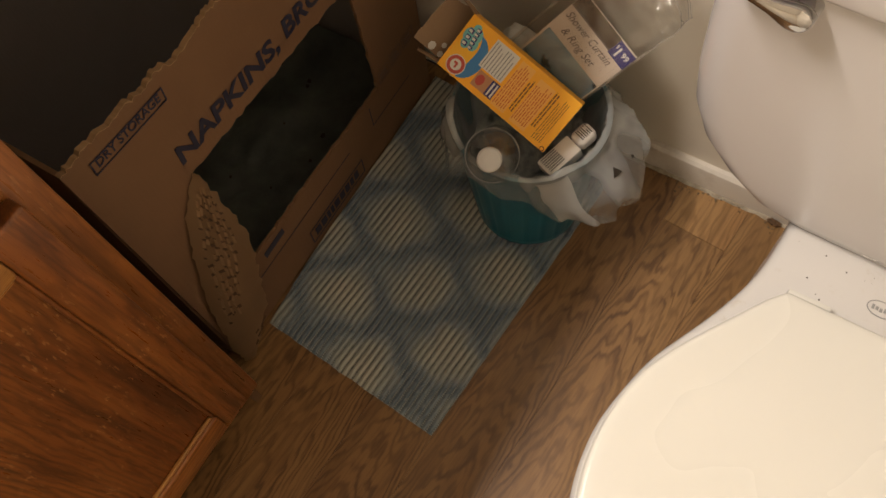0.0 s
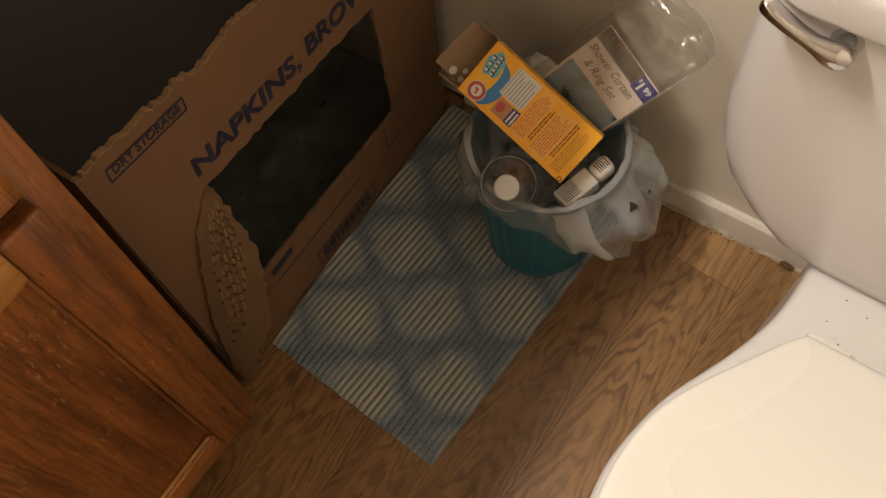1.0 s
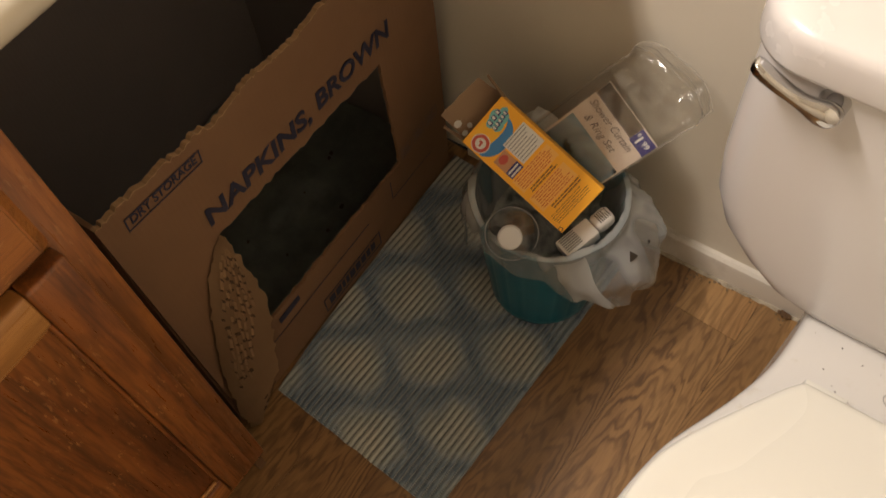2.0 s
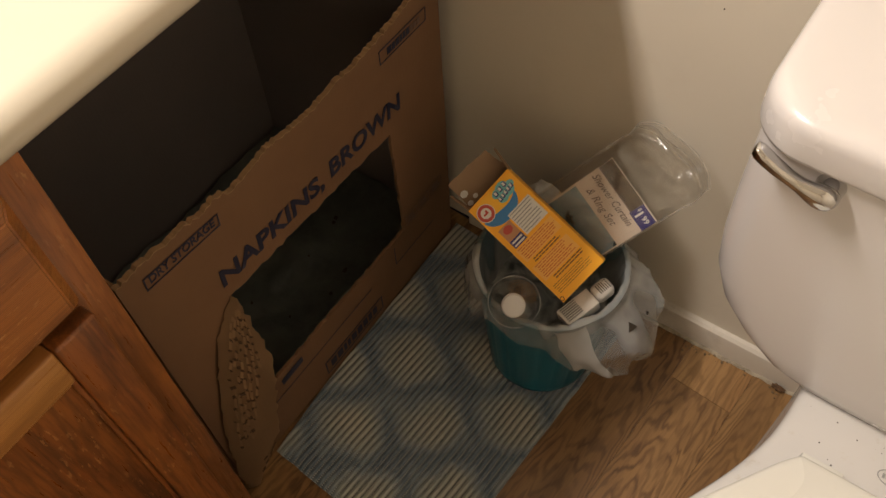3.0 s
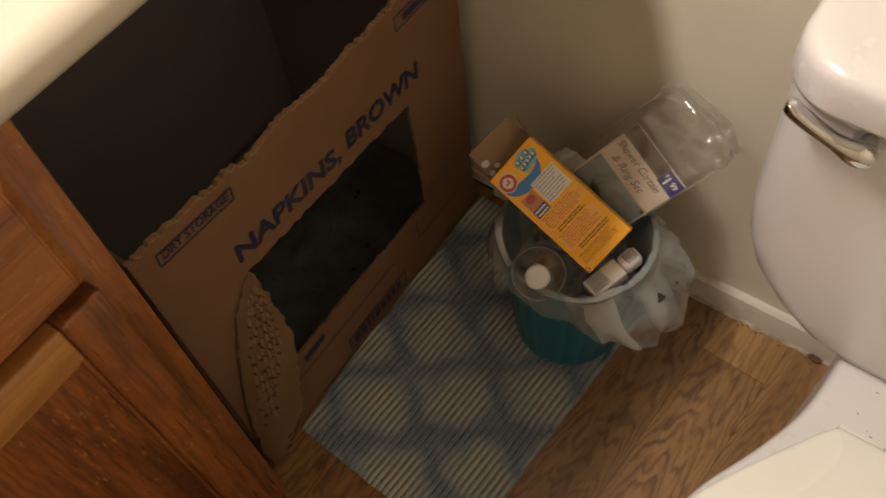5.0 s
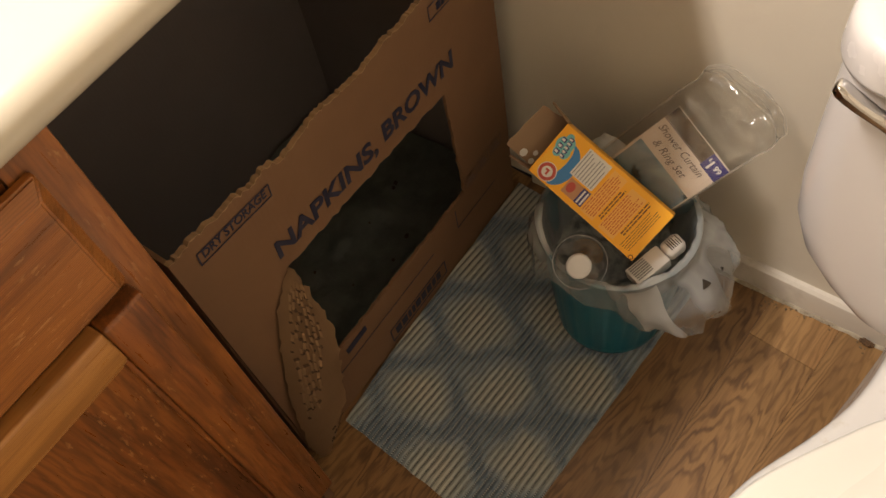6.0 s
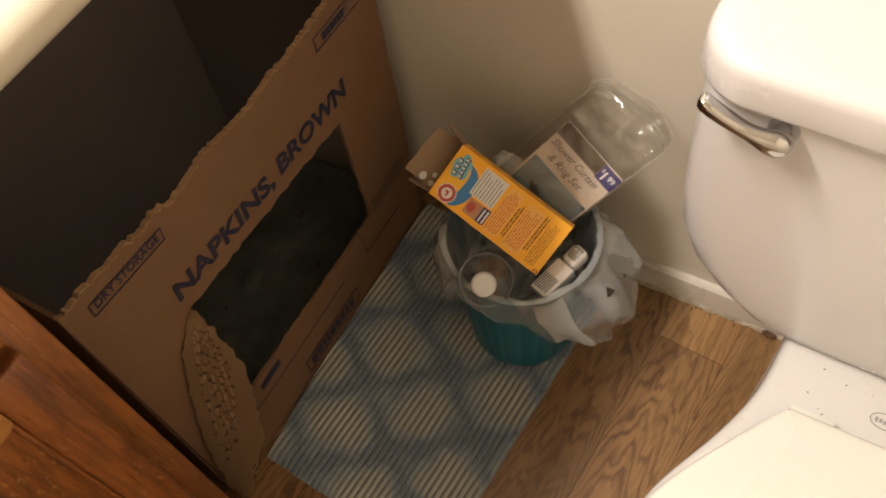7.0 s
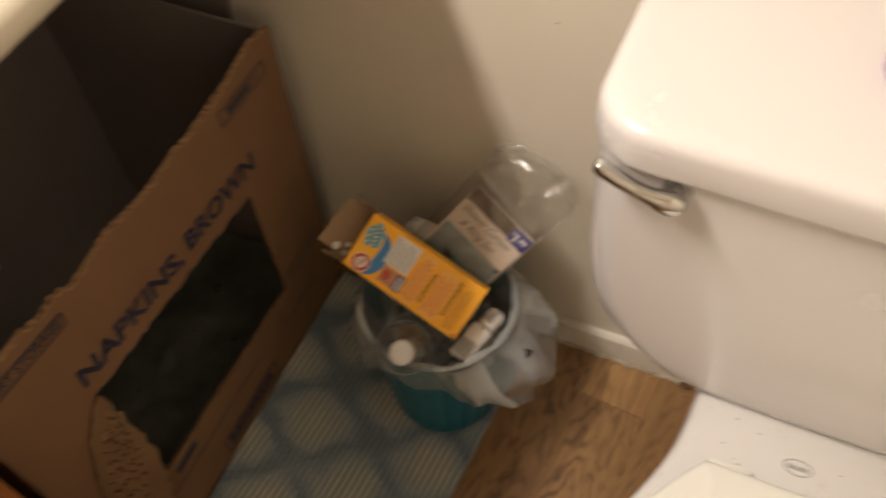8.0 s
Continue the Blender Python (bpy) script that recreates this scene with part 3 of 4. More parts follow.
# bare torn liner along the top edge of the front
rng = random.Random(5)
tops = ragged(torn, .0036, .0024, 3, False)
rows = []
for (u, v) in tops:
    w = max(.0003, .0005 + .0030 * noise.noise((u * 110, 1, 0)))
    rows.append([(.0003, u, v - w), (.0010, u, v - w + .0004), (.0010, u, v + .0006), (-.0056, u, v + .0006), (-.0056, u, v - .001), (.0003, u, v - .001)])
cpart("torn_edge", loft(rows), TORN, front, label="pale torn paper edge", smooth=0)

# print on the carton: right of the text is +y
FACE = Matrix(((0, 0, 1, .0012), (1, 0, 0, 0), (0, 1, 0, 0), (0, 0, 0, 1)))


def print_at(y, z, turn=0):
    return Matrix.Translation((0, .32, 0)) @ Matrix.Translation((0, y, z)) @ FACE @ pose(0, 0, 0, 0, 0, turn)


letters("NAPKINS,", .0410, print_at(-.4885, .4195, -3.0), INK, front, bold=.0012, width=.183)
letters("BROWN", .0405, print_at(-.2925, .4130, -2.4), INK, front, bold=.0012, width=.146)
letters("DRY STORAGE", .0165, print_at(-.559, .5245, -4.6), INK, front, bold=.0003, width=.092)


def frame_bars(y0, y1, z0, z1, w, turn=0, material=INK):
    m = print_at(y0, z0, turn)
    W, Hh = y1 - y0, z1 - z0
    for b in ((0, W, 0, w), (0, W, Hh - w, Hh), (0, w, w, Hh - w), (W - w, W, w, Hh - w)):
        part("printed_line", plate(m, *b), material, front, smooth=0)


frame_bars(-.5665, -.461, .519, .5385, .0016, -4.6)
frame_bars(-.176, -.079, .507, .529, .0013)
u = 0
for w in (.0085, .0060, .0075, .0050, .0055, .0062, .0058, .0064, .0060):
    part("printed_bar", plate(print_at(-.160, .5125), u, u + w, 0, .0105), INK if u < .045 else FADED, front, smooth=0)
    u += w + .0014
frame_bars(-.388, -.242, .018, .053, .002)
rng = random.Random(2)
u = .012
while u < .13:
    w = rng.uniform(.006, .013)
    part("printed_bar", plate(print_at(-.388, .018), u, u + w, .008, .027), INK, front, smooth=0)
    u += w + .0035
part("printed_line", plate(print_at(-.500, .100), 0, .24, 0, .0014), INK, front, smooth=0)
part("printed_bar", plate(print_at(-.468, .122, 3), 0, .045, 0, .014), INK, front, smooth=0)
part("printed_line", plate(print_at(-.197, .088), 0, .105, 0, .0014), INK, front, smooth=0)
part("printed_line", plate(print_at(-.197, .088), 0, .0014, .0015, .046), INK, front, smooth=0)
for u0, u1, z0, z1 in ((-.160, -.132, .150, .176), (-.127, -.100, .154, .180), (-.094, -.064, .156, .182)):
    frame_bars(u0, u1, z0, z1, .0014, 0, FADED)
    part("printed_bar", plate(print_at(u0 + .004, z0 + .005), 0, u1 - u0 - .009, 0, .006), FADED, front, smooth=0)
    part("printed_bar", plate(print_at(u0 + .004, z0 + .014), 0, (u1 - u0) * .55, 0, .006), FADED, front, smooth=0)

# dark liner lying in the carton, with bits on it
secs = []
for i in range(41):
    x = BD + .01 + (-.016 - BD - .01) * i / 40
    row = []
    for j in range(53):
        y = BY0 + .012 + (BY1 - BY0 - .024) * j / 52
        ex = min(i, 40 - i) / 8
        ey = min(j, 52 - j) / 8
        edge = max(0, 1 - min(ex, ey))
        row.append((x, y, .020 + .025 * edge ** 2 + .016 * noise.noise((x * 11, y * 11, 0)) + .008 * noise.noise((x * 40, y * 40, 2))))
    secs.append(row)
bm = loft(secs, (False, False), False)
tagged(part("plastic_liner", bm, LINER, smooth=50), "dark green-grey crumpled plastic liner inside the carton", "liner")
bm = bmesh.new()
rng = random.Random(9)
for i in range(12):
    x, y = rng.uniform(-.30, -.05), rng.uniform(-.50, -.12)
    g = bmesh.ops.create_icosphere(bm, subdivisions=1, radius=rng.uniform(.002, .006))
    z = .022 + .016 * noise.noise((x * 11, y * 11, 0)) + .008 * noise.noise((x * 40, y * 40, 2))
    for v in g["verts"]:
        v.co = Vector((v.co.x * rng.uniform(.7, 1.5), v.co.y * rng.uniform(.7, 1.6), v.co.z * .6)) + Vector((x, y, z))
tagged(part("litter_debris", bm, DEBRIS), "brown crumbs scattered on the dark liner", "debris", kind="stuff")

# ---------- rug ----------
RW, RL, RIB, TURN = .303, .500, .0096, -4.5
nx, ny = 34 * 8, 42
rows = []
for j in range(ny + 1):
    y = RL * j / ny
    # the edge along the carton runs square to the room, the rest of the rug does not
    xl = math.tan(radians(TURN)) * y - .0066 * min(1, y / .12)
    row = []
    for i in range(nx + 1):
        x = xl + (RW - xl) * i / nx
        z = .0038 + .0013 * math.cos(2 * math.pi * x / RIB) + .0008 * noise.noise((x * 12, y * 12, 0))
        wob = .0012 * noise.noise((x * 40, y * 40, 4))
        row.append((x + wob, y + wob, z if 0 < i < nx and 0 < j < ny else .0012))
    rows.append(row)
rug = part("rug", loft(rows, (False, False), False), RUG, smooth=80)
rug.matrix_world = pose(.0085, -.5275, .0012, 0, 0, TURN)
tagged(rug, "ribbed blue-grey and cream tie-dye lattice bath rug", "rug")

# ---------- toilet ----------
TC = .700
toilet = thing("toilet", "white two-piece porcelain toilet with its lid closed", "toilet", (TC, -.30, 0))


def tpart(name, bm, material, parent=None, label="", smooth=40):
    bm.transform(Matrix.Translation((-TC, .30, 0)))
    return part(name, bm, material, parent or toilet, label, smooth)


def rounded(hw, yb, yf, rb, rf, z, bulge=0.0, n=8):
    """A rounded rectangle in plan, with a front that swells a little."""
    pts = []
    for cx, cy, r, a0 in ((hw - rf, yf + rf, rf, -90), (hw - rb, yb - rb, rb, 0), (-hw + rb, yb - rb, rb, 90), (-hw + rf, yf + rf, rf, 180)):
        for k in range(n + 1):
            a = radians(a0 + 90 * k / n)
            x, y = cx + r * math.cos(a), cy + r * math.sin(a)
            pts.append((TC + x, y, z))
        if a0 == 180:
            for k in range(1, 12):
                pts.append((TC - hw + rf + (2 * hw - 2 * rf) * k / 12, yf, z))
    out = []
    for x, y, zz in pts:
        f = max(0, (-.10 - y) / .12)
        out.append((x, y - bulge * min(1, f) * math.cos(math.pi / 2 * (x - TC) / hw), zz))
    return out


tank = tpart("tank", loft([
    rounded(.116, -.050, -.196, .03, .040, .3722, 0, 14), rounded(.134, -.045, -.216, .03, .048, .3735, .002, 14), rounded(.150, -.040, -.223, .03, .052, .379, .003, 14),
    rounded(.181, -.036, -.228, .03, .054, .396, .004, 14), rounded(.208, -.033, -.230, .03, .052, .423, .004, 14), rounded(.233, -.031, -.232, .03, .048, .460, .004, 14),
    rounded(.246, -.030, -.234, .03, .043, .503, .004, 14), rounded(.2505, -.030, -.236, .03, .039, .555, .004, 14), rounded(.252, -.029, -.237, .03, .036, .62, .004, 14),
    rounded(.2525, -.029, -.239, .03, .034, .7165, .004, 14)]),
    PORCELAIN, smooth=60)
tpart("tank_lid", loft([
    rounded(.246, -.026, -.238, .03, .036, .7178, .004), rounded(.2545, -.022, -.2465, .035, .042, .7182, .005), rounded(.2580, -.021, -.2495, .035, .045, .7205, .005), rounded(.2592, -.0205, -.251, .035, .047, .7245, .005),
    rounded(.2595, -.020, -.2515, .035, .049, .7480, .005), rounded(.2587, -.021, -.2507, .035, .050, .7535, .005), rounded(.2565, -.023, -.2485, .035, .050, .7578, .005),
    rounded(.2530, -.026, -.2450, .035, .049, .7605, .005), rounded(.2480, -.030, -.2400, .034, .047, .7620, .005), rounded(.238, -.038, -.229, .032, .042, .7628, .005), rounded(.12, -.09, -.15, .02, .02, .7640, .002)]),
    PORCELAIN, smooth=60)


def plan(points, n=14):
    """Half widths down the bowl, turned into a closed outline."""
    fine = []
    for (y0, w0), (y1, w1) in zip(points, points[1:]):
        for k in range(4):
            t = k / 4
            fine.append((y0 + (y1 - y0) * t, w0 + (w1 - w0) * t))
    fine.append(points[-1])
    # soften the polyline
    for _ in range(3):
        fine = [fine[0]] + [((a[0] + 2 * b[0] + c[0]) / 4, (a[1] + 2 * b[1] + c[1]) / 4) for a, b, c in zip(fine, fine[1:], fine[2:])] + [fine[-1]]
    return fine


RIM = plan([(-.055, .100), (-.215, .104), (-.288, .111), (-.348, .133), (-.387, .152), (-.425, .170), (-.478, .182), (-.515, .1865), (-.56, .1825), (-.61, .168),
            (-.66, .145), (-.71, .110), (-.742, .070), (-.756, .030), (-.758, .010)])
FOOT = plan([(-.16, .09), (-.18, .105), (-.24, .112), (-.30, .105), (-.34, .100), (-.38, .10), (-.42, .105), (-.46, .110), (-.50, .110), (-.54, .105),
             (-.57, .095), (-.60, .08), (-.62, .055), (-.632, .03), (-.634, .01)])


def closed(half, z, dx=0.0):
    return [(TC + w + dx, y, z) for y, w in half] + [(TC - w - dx, y, z) for y, w in reversed(half)]


def between(a, b, t):
    return [(p[0] + (q[0] - p[0]) * t, p[1] + (q[1] - p[1]) * t) for p, q in zip(a, b)]


bowl = tpart("bowl", loft([closed(FOOT, .001), closed(FOOT, .03), closed(between(FOOT, RIM, .05), .12), closed(between(FOOT, RIM, .22), .20), closed(between(FOOT, RIM, .58), .27),
                           closed(between(FOOT, RIM, .88), .32), closed(RIM, .345), closed(RIM, .362), closed(RIM, .368, -.003), closed(RIM, .371, -.009)]), DECK, smooth=60)
LIDP = [(-.3045, .030), (-.3045, .055), (-.3045, .078), (-.3050, .0805), (-.3065, .0820)] + plan([(-.3080, .0835), (-.320, .0945), (-.350, .1140), (-.385, .1370), (-.415, .1550), (-.447, .1705), (-.48, .1780), (-.52, .1810), (-.56, .1775),
             (-.61, .163), (-.66, .140), (-.705, .108), (-.737, .068), (-.750, .030), (-.752, .010)])
tpart("seat_ring", loft([closed(LIDP, .3715, -.003), closed(LIDP, .374, .001), closed(LIDP, .382, .001), closed(LIDP, .3835, -.002)]), SEAT, smooth=50)
ctr = (TC, -.53)


def inset(half, s, z):
    return [(ctr[0] + (x - ctr[0]) * s, ctr[1] + (y - ctr[1]) * s, z) for x, y, _ in closed(half, z)]


lid_secs = [inset(LIDP, .985, .3845), inset(LIDP, 1.0, .386), inset(LIDP, 1.0, .392), inset(LIDP, .996, .3945), inset(LIDP, .985, .3962), inset(LIDP, .965, .3970),
            inset(LIDP, .90, .3975), inset(LIDP, .5, .3978), inset(LIDP, .1, .3978)]
lid = tpart("seat_lid", loft(lid_secs), SEAT, smooth=60, label="cream plastic seat lid, closed")
for x in (-.058, .058):
    tpart("hinge", box(TC + x - .022, TC + x + .022, -.3040, -.2945, .3712, .3835, .002, 2), SEAT, label="cream plastic hinge cover")

# flush lever: boss, ball, flattened arm
boss = bmesh.new()
bmesh.ops.create_cone(boss, cap_ends=True, segments=28, radius1=.0125, radius2=.0110, depth=.012)
boss.transform(pose(.519, -.246, .700, 90, 0, 0))
tpart("lever_boss", boss, CHROME, label="chrome lever boss")
secs = []
# place along x, half height, half depth, middle in depth
arm = [(.5325, .0020, .0020, -.2550), (.5315, .0050, .0050, -.2552), (.5285, .0084, .0082, -.2555), (.5235, .0106, .0100, -.2560), (.5170, .0110, .0102, -.2565), (.5110, .0096, .0090, -.2575),
       (.5050, .0076, .0076, -.2585), (.4980, .0058, .0068, -.2590), (.4880, .0050, .0066, -.2592), (.4760, .0050, .0070, -.2588), (.4650, .0054, .0072, -.2580), (.4580, .0056, .0070, -.2570),
       (.4545, .0046, .0056, -.2565), (.4532, .0020, .0026, -.2560)]


def power(v, p):
    return math.copysign(abs(v) ** p, v)


for x, hz, hy, cyy in arm:
    x = .4550 + (x - .4532) * .94
    t = max(0, (.5265 - x) / .072)
    # a ball at the hub that flattens into a blade
    p = 1.0 - .38 * min(1, max(0, (t - .35) / .3))
    cz = .6985 + .0245 * t ** 1.2
    secs.append([(x + .30 * hz * math.sin(a), cyy + hy * power(math.cos(a), p), cz + hz * power(math.sin(a), p)) for a in [2 * math.pi * (k + .5) / 28 for k in range(28)]])
tpart("flush_lever", loft(secs), CHROME, label="shiny chrome flush lever", smooth=60)
# worn oval maker's mark and specks on the deck
for a0, a1, rx, ry in ((0, 360, .014, .0085),):
    pts = []
    for k in range(33):
        a = 2 * math.pi * k / 32
        pts.append([(.7075 + (rx + d) * math.cos(a), -.268 + (ry + d) * math.sin(a), .3716 + h) for d, h in ((-.0005, 0), (.0005, 0), (.0005, .0003), (-.0005, .0003))])
    tpart("printed_mark", loft(pts, (False, False)), GREYTEXT, label="worn oval printed mark")
for k in range(5):
    tpart("printed_mark", box(.698 + k * .004, .7007 + k * .004, -.271 + .0006 * (k % 2), -.2655 - .0008 * (k % 3), .3716, .3719), GREYTEXT)
rng = random.Random(21)
specks = [(.632, -.270), (.640, -.238), (.664, -.246), (.651, -.287), (.610, -.236), (.690, -.246), (.646, -.283)]
for i in range(5):
    specks.append((rng.uniform(.66, .80), rng.uniform(-.292, -.225)))
for i, (x, y) in enumerate(specks):
    bm = bmesh.new()
    bmesh.ops.create_icosphere(bm, subdivisions=1, radius=.0011 if i < 4 else rng.uniform(.0004, .0009))
    for v in bm.verts:
        v.co = Vector((x + v.co.x, y + v.co.y * .9, .3714 + v.co.z * .35))
    tpart("speck", bm, GRIME)

secs = [ring(.660, -.125, z, r, 28) for z, r in ((.764, .024), (.768, .027), (.785, .028), (.792, .026), (.797, .018), (.799, .008))]
tagged(part("air_freshener", loft(secs), PURPLE, smooth=50), "small lilac plastic air freshener on the tank lid", "air freshener")

# ---------- waste bin and what is in it ----------
BX, BY = .252, -.158
can = thing("trash_can", "small fluted teal plastic trash can on the rug", "trash can", (BX, BY, .005))


def canr(z):
    return .080 + (.104 - .080) * z / .245


secs = []
for z in (.0, .006, .02, .08, .15, .205, .212, .245, .25):
    def fl(a, z=z):
        f = max(0.0, math.cos(a * 22)) ** 2
        return (-.0018 * f if .015 < z < .208 else 0) + (.0010 if z > .21 else 0) - (.003 if z < .004 else 0)
    secs.append(ring(0, 0, z, canr(z), 176, fl))
inner = [ring(0, 0, z, canr(z) - .003, 176) for z in (.25, .15, .01)]
part("body", loft(secs + inner, (True, True)), TEAL, can, smooth=35)
secs = []
for k in range(9):
    a = 2 * math.pi * k / 8
    secs.append(ring(0, 0, .2490 + .0018 * math.sin(a), canr(.247) + .0004 + .0018 * math.cos(a), 64))
part("rim", loft(secs, (False, False)), TEAL, can, smooth=60)

# bag turned over the rim: skirt hangs unevenly, loose at one side
bag = thing("trash_bag", "translucent white plastic bag folded over the bin rim", "trash bag", (BX, BY, .005))
NA = 216


def lerp_angle(table, a):
    d = math.degrees(a) % 360
    t = table + [(table[0][0] + 360, *table[0][1:])]
    for p, q in zip(t, t[1:]):
        if p[0] <= d <= q[0]:
            f = (d - p[0]) / (q[0] - p[0])
            f = f * f * (3 - 2 * f)
            return [u + (v - u) * f for u, v in zip(p[1:], q[1:])]
    return list(t[0][1:])


# angle, height of the skirt's hem, how far the skirt stands off the bin
HEM = [(0, .150, .058), (20, .172, .054), (45, .200, .030), (70, .210, .010), (110, .210, .007), (160, .205, .008), (195, .200, .012), (222, .194, .018), (236, .190, .026), (246, .205, .008),
       (262, .198, .004), (280, .194, .004), (296, .186, .005), (308, .176, .012), (320, .166, .026), (334, .158, .040), (347, .150, .052)]


def skirt(a, t, lift=0.0):
    """A point of the outer skirt: t runs from the rim to the hem."""
    hem, off = lerp_angle(HEM, a)
    ca, sa = math.cos(a), math.sin(a)
    wide = min(1.0, off / .05)
    hem += .006 * noise.noise((ca * 4, sa * 4, 9)) + .0012 * noise.noise((ca * 11, sa * 11, 2))
    # the film stands up in loose folds at two places of the rim
    deg = math.degrees(a) % 360
    top = .2525 + .015 * math.exp(-((deg - 216) / 20) ** 2) + .006 * math.exp(-((deg - 330) / 9) ** 2) + .0015 * noise.noise((ca * 7, sa * 7, 4))
    z = top + (hem - top) * t
    grow = min(1.0, t / .70)
    r = canr(.25) + .0024 + off * (grow * grow * (3 - 2 * grow)) - (canr(.25) - canr(max(z, 0))) * (1 - wide)
    # creases that run down from the rim, and cross ones on the loose side
    crease = abs(noise.noise((ca * 3.6 + z * 5, sa * 3.6 - z * 4, z * 2.0))) * .024 + abs(noise.noise((ca * 2.4 + z * 17, sa * 2.4 + 2, z * 13))) * .022
    fine = abs(noise.noise((ca * 8 + z * 24, sa * 8, z * 18))) * .004
    r -= (crease + fine - .010) * (.18 + .95 * wide) * min(1, t * 2.5)
    r = max(r, canr(max(z, 0)) + .0028) + lift
    return Vector((r * ca, r * sa, z))


rows = []
for k in range(30):
    row = []
    for i in range(NA):
        a = 2 * math.pi * i / NA
        fold = noise.noise((math.cos(a) * 3.2, math.sin(a) * 3.2, 1.7)) + .3 * noise.noise((math.cos(a) * 9, math.sin(a) * 9, 5.1))
        top = skirt(a, 0)
        if k < 9:        # inside, from below up to the rim
            t = k / 8
            z = .10 + (top.z + .007 * max(0, fold) - .10) * t
            r = canr(min(z, .25)) - .0042 - .015 * (1 - t) + .007 * fold * (1 - t) - .004 * max(0, fold) * t
            row.append((r * math.cos(a), r * math.sin(a), z))
        elif k < 12:     # over the rim
            t = (k - 8) / 4
            r0 = canr(.25) - .0042 - .004 * max(0, fold)
            r = r0 + (math.hypot(top.x, top.y) - r0) * t
            row.append((r * math.cos(a), r * math.sin(a), top.z + .007 * max(0, fold) * (1 - t) + .0012 * math.sin(math.pi * t)))
        else:            # outside
            row.append(tuple(skirt(a, (k - 12) / 17)))
    rows.append(row)
part("film", loft(rows, (False, False)), BAG, bag, smooth=24)
# a doubled fold that slants down across the skirt
secs = []
for k in range(15):
    t = .02 + .93 * k / 14
    a0, a1 = 300 + 16 * t + 1.5 * math.sin(t * 9), 322 + 14 * t + 1.5 * math.sin(t * 7 + 1)
    secs.append([skirt(radians(a0 + (a1 - a0) * q / 10), t, .0012 + .0025 * math.sin(math.pi * q / 10) ** .5) for q in range(11)])
bm = loft(secs, (False, False), False)
bmesh.ops.solidify(bm, geom=list(bm.faces), thickness=.0006)
part("fold", bm, BAG_FOLD, bag, label="doubled white fold of the bag", smooth=30)
# torn holes near the loose side
for ang, t0, size in ((354, .30, 1.0), (9, .42, .35)):
    mid_v = skirt(radians(ang), t0)
    eu = (skirt(radians(ang + 2), t0) - skirt(radians(ang - 2), t0)).normalized()
    ev = (skirt(radians(ang), t0 - .04) - skirt(radians(ang), t0 + .04)).normalized()
    en = eu.cross(ev).normalized()
    if en.x < 0:
        en = -en
    tips = [(-.0075, -.0045), (-.001, -.0055), (.0065, -.0050), (.0045, .0010), (.0015, .0070), (-.003, .001)]
    part("tear", loft([[mid_v + (eu * p + ev * q) * size + en * h for p, q in tips] for h in (.0002, .0018)]), GRIME, bag, label="dark torn hole in the bag")
# crumpled rubbish that carries the rest
rows = []
for k in range(14):
    r = .088 * k / 13
    rows.append([(BX + (r + .001) * math.cos(2 * math.pi * i / 60), BY + (r + .001) * math.sin(2 * math.pi * i / 60),
                  .170 + .03 * noise.noise((r * 30 * math.cos(2 * math.pi * i / 60), r * 30 * math.sin(2 * math.pi * i / 60), 2))) for i in range(60)])
FILL = mat("dark_rubbish", (.12, .125, .12), .5)
nn = Nodes(FILL)
nn.colour(nn.ramp(nn.noise(nn.co(), 30, 5), (.35, (.075, .09, .092)), (.55, (.40, .43, .42)), (.7, (.15, .16, .155))))
tagged(part("crumpled_rubbish", loft(rows, (True, False)), FILL, smooth=50), "dark crumpled rubbish filling the bin bag", "rubbish", kind="stuff")

# orange powder carton
E1, E2 = Vector((.940, -.131, -.316)).normalized(), Vector((-.293, -.786, -.545)).normalized()
NRM = -E1.cross(E2)
OC = Vector((.2331, -.1780, .3289))
OM = Matrix((( -E2.x, -E1.x, NRM.x, OC.x), (-E2.y, -E1.y, NRM.y, OC.y), (-E2.z, -E1.z, NRM.z, OC.z), (0, 0, 0, 1)))
OW, OL, OD = .0756, .172, .038
soda = thing("detergent_box", "open orange cardboard powder box lying on the rubbish", "box")
soda.matrix_world = OM


def opart(name, bm, material, parent=None, label="", smooth=30):
    return part(name, bm, material, parent or soda, label, smooth)


hx, hy, th = OW / 2, OL / 2, .0012
opart("front_panel", box(-hx, hx, -hy, hy, -th, 0, .0004, 1), ORANGE)
opart("back_panel", box(-hx, hx, -hy, hy, -OD, -OD + th), ORANGE)
for s in (-1, 1):
    opart("side_panel", box(s * hx - (th if s > 0 else 0), s * hx + (0 if s > 0 else th), -hy, hy, -OD + th, -th), ORANGE)
opart("bottom_panel", box(-hx + th, hx - th, -hy, -hy + th, -OD + th, -th), ORANGE)
bm = sheet(ragged([(-hx, 0), (hx, 0), (hx - .004, .042), (-hx + .003, .046)], .008, .0015, 6), None, .0012, lambda u, v, d: (u, hy + v, -OD + .001 + d + v * .35))
opart("open_flap", bm, KRAFT, label="open flap, bare brown kraft inside", smooth=0)
for s in (-1, 1):
    pts = ragged([(0, 0), (OD - .006, 0), (OD - .014, .032), (.004, .036)], .008, .0012, 7 + s)
    bm = sheet(pts, None, .0012, lambda u, v, d, s=s: (s * (hx - .0005 + v * .18) + d, hy + v, -OD + .003 + u))
    opart("open_flap", bm, KRAFT, smooth=0)
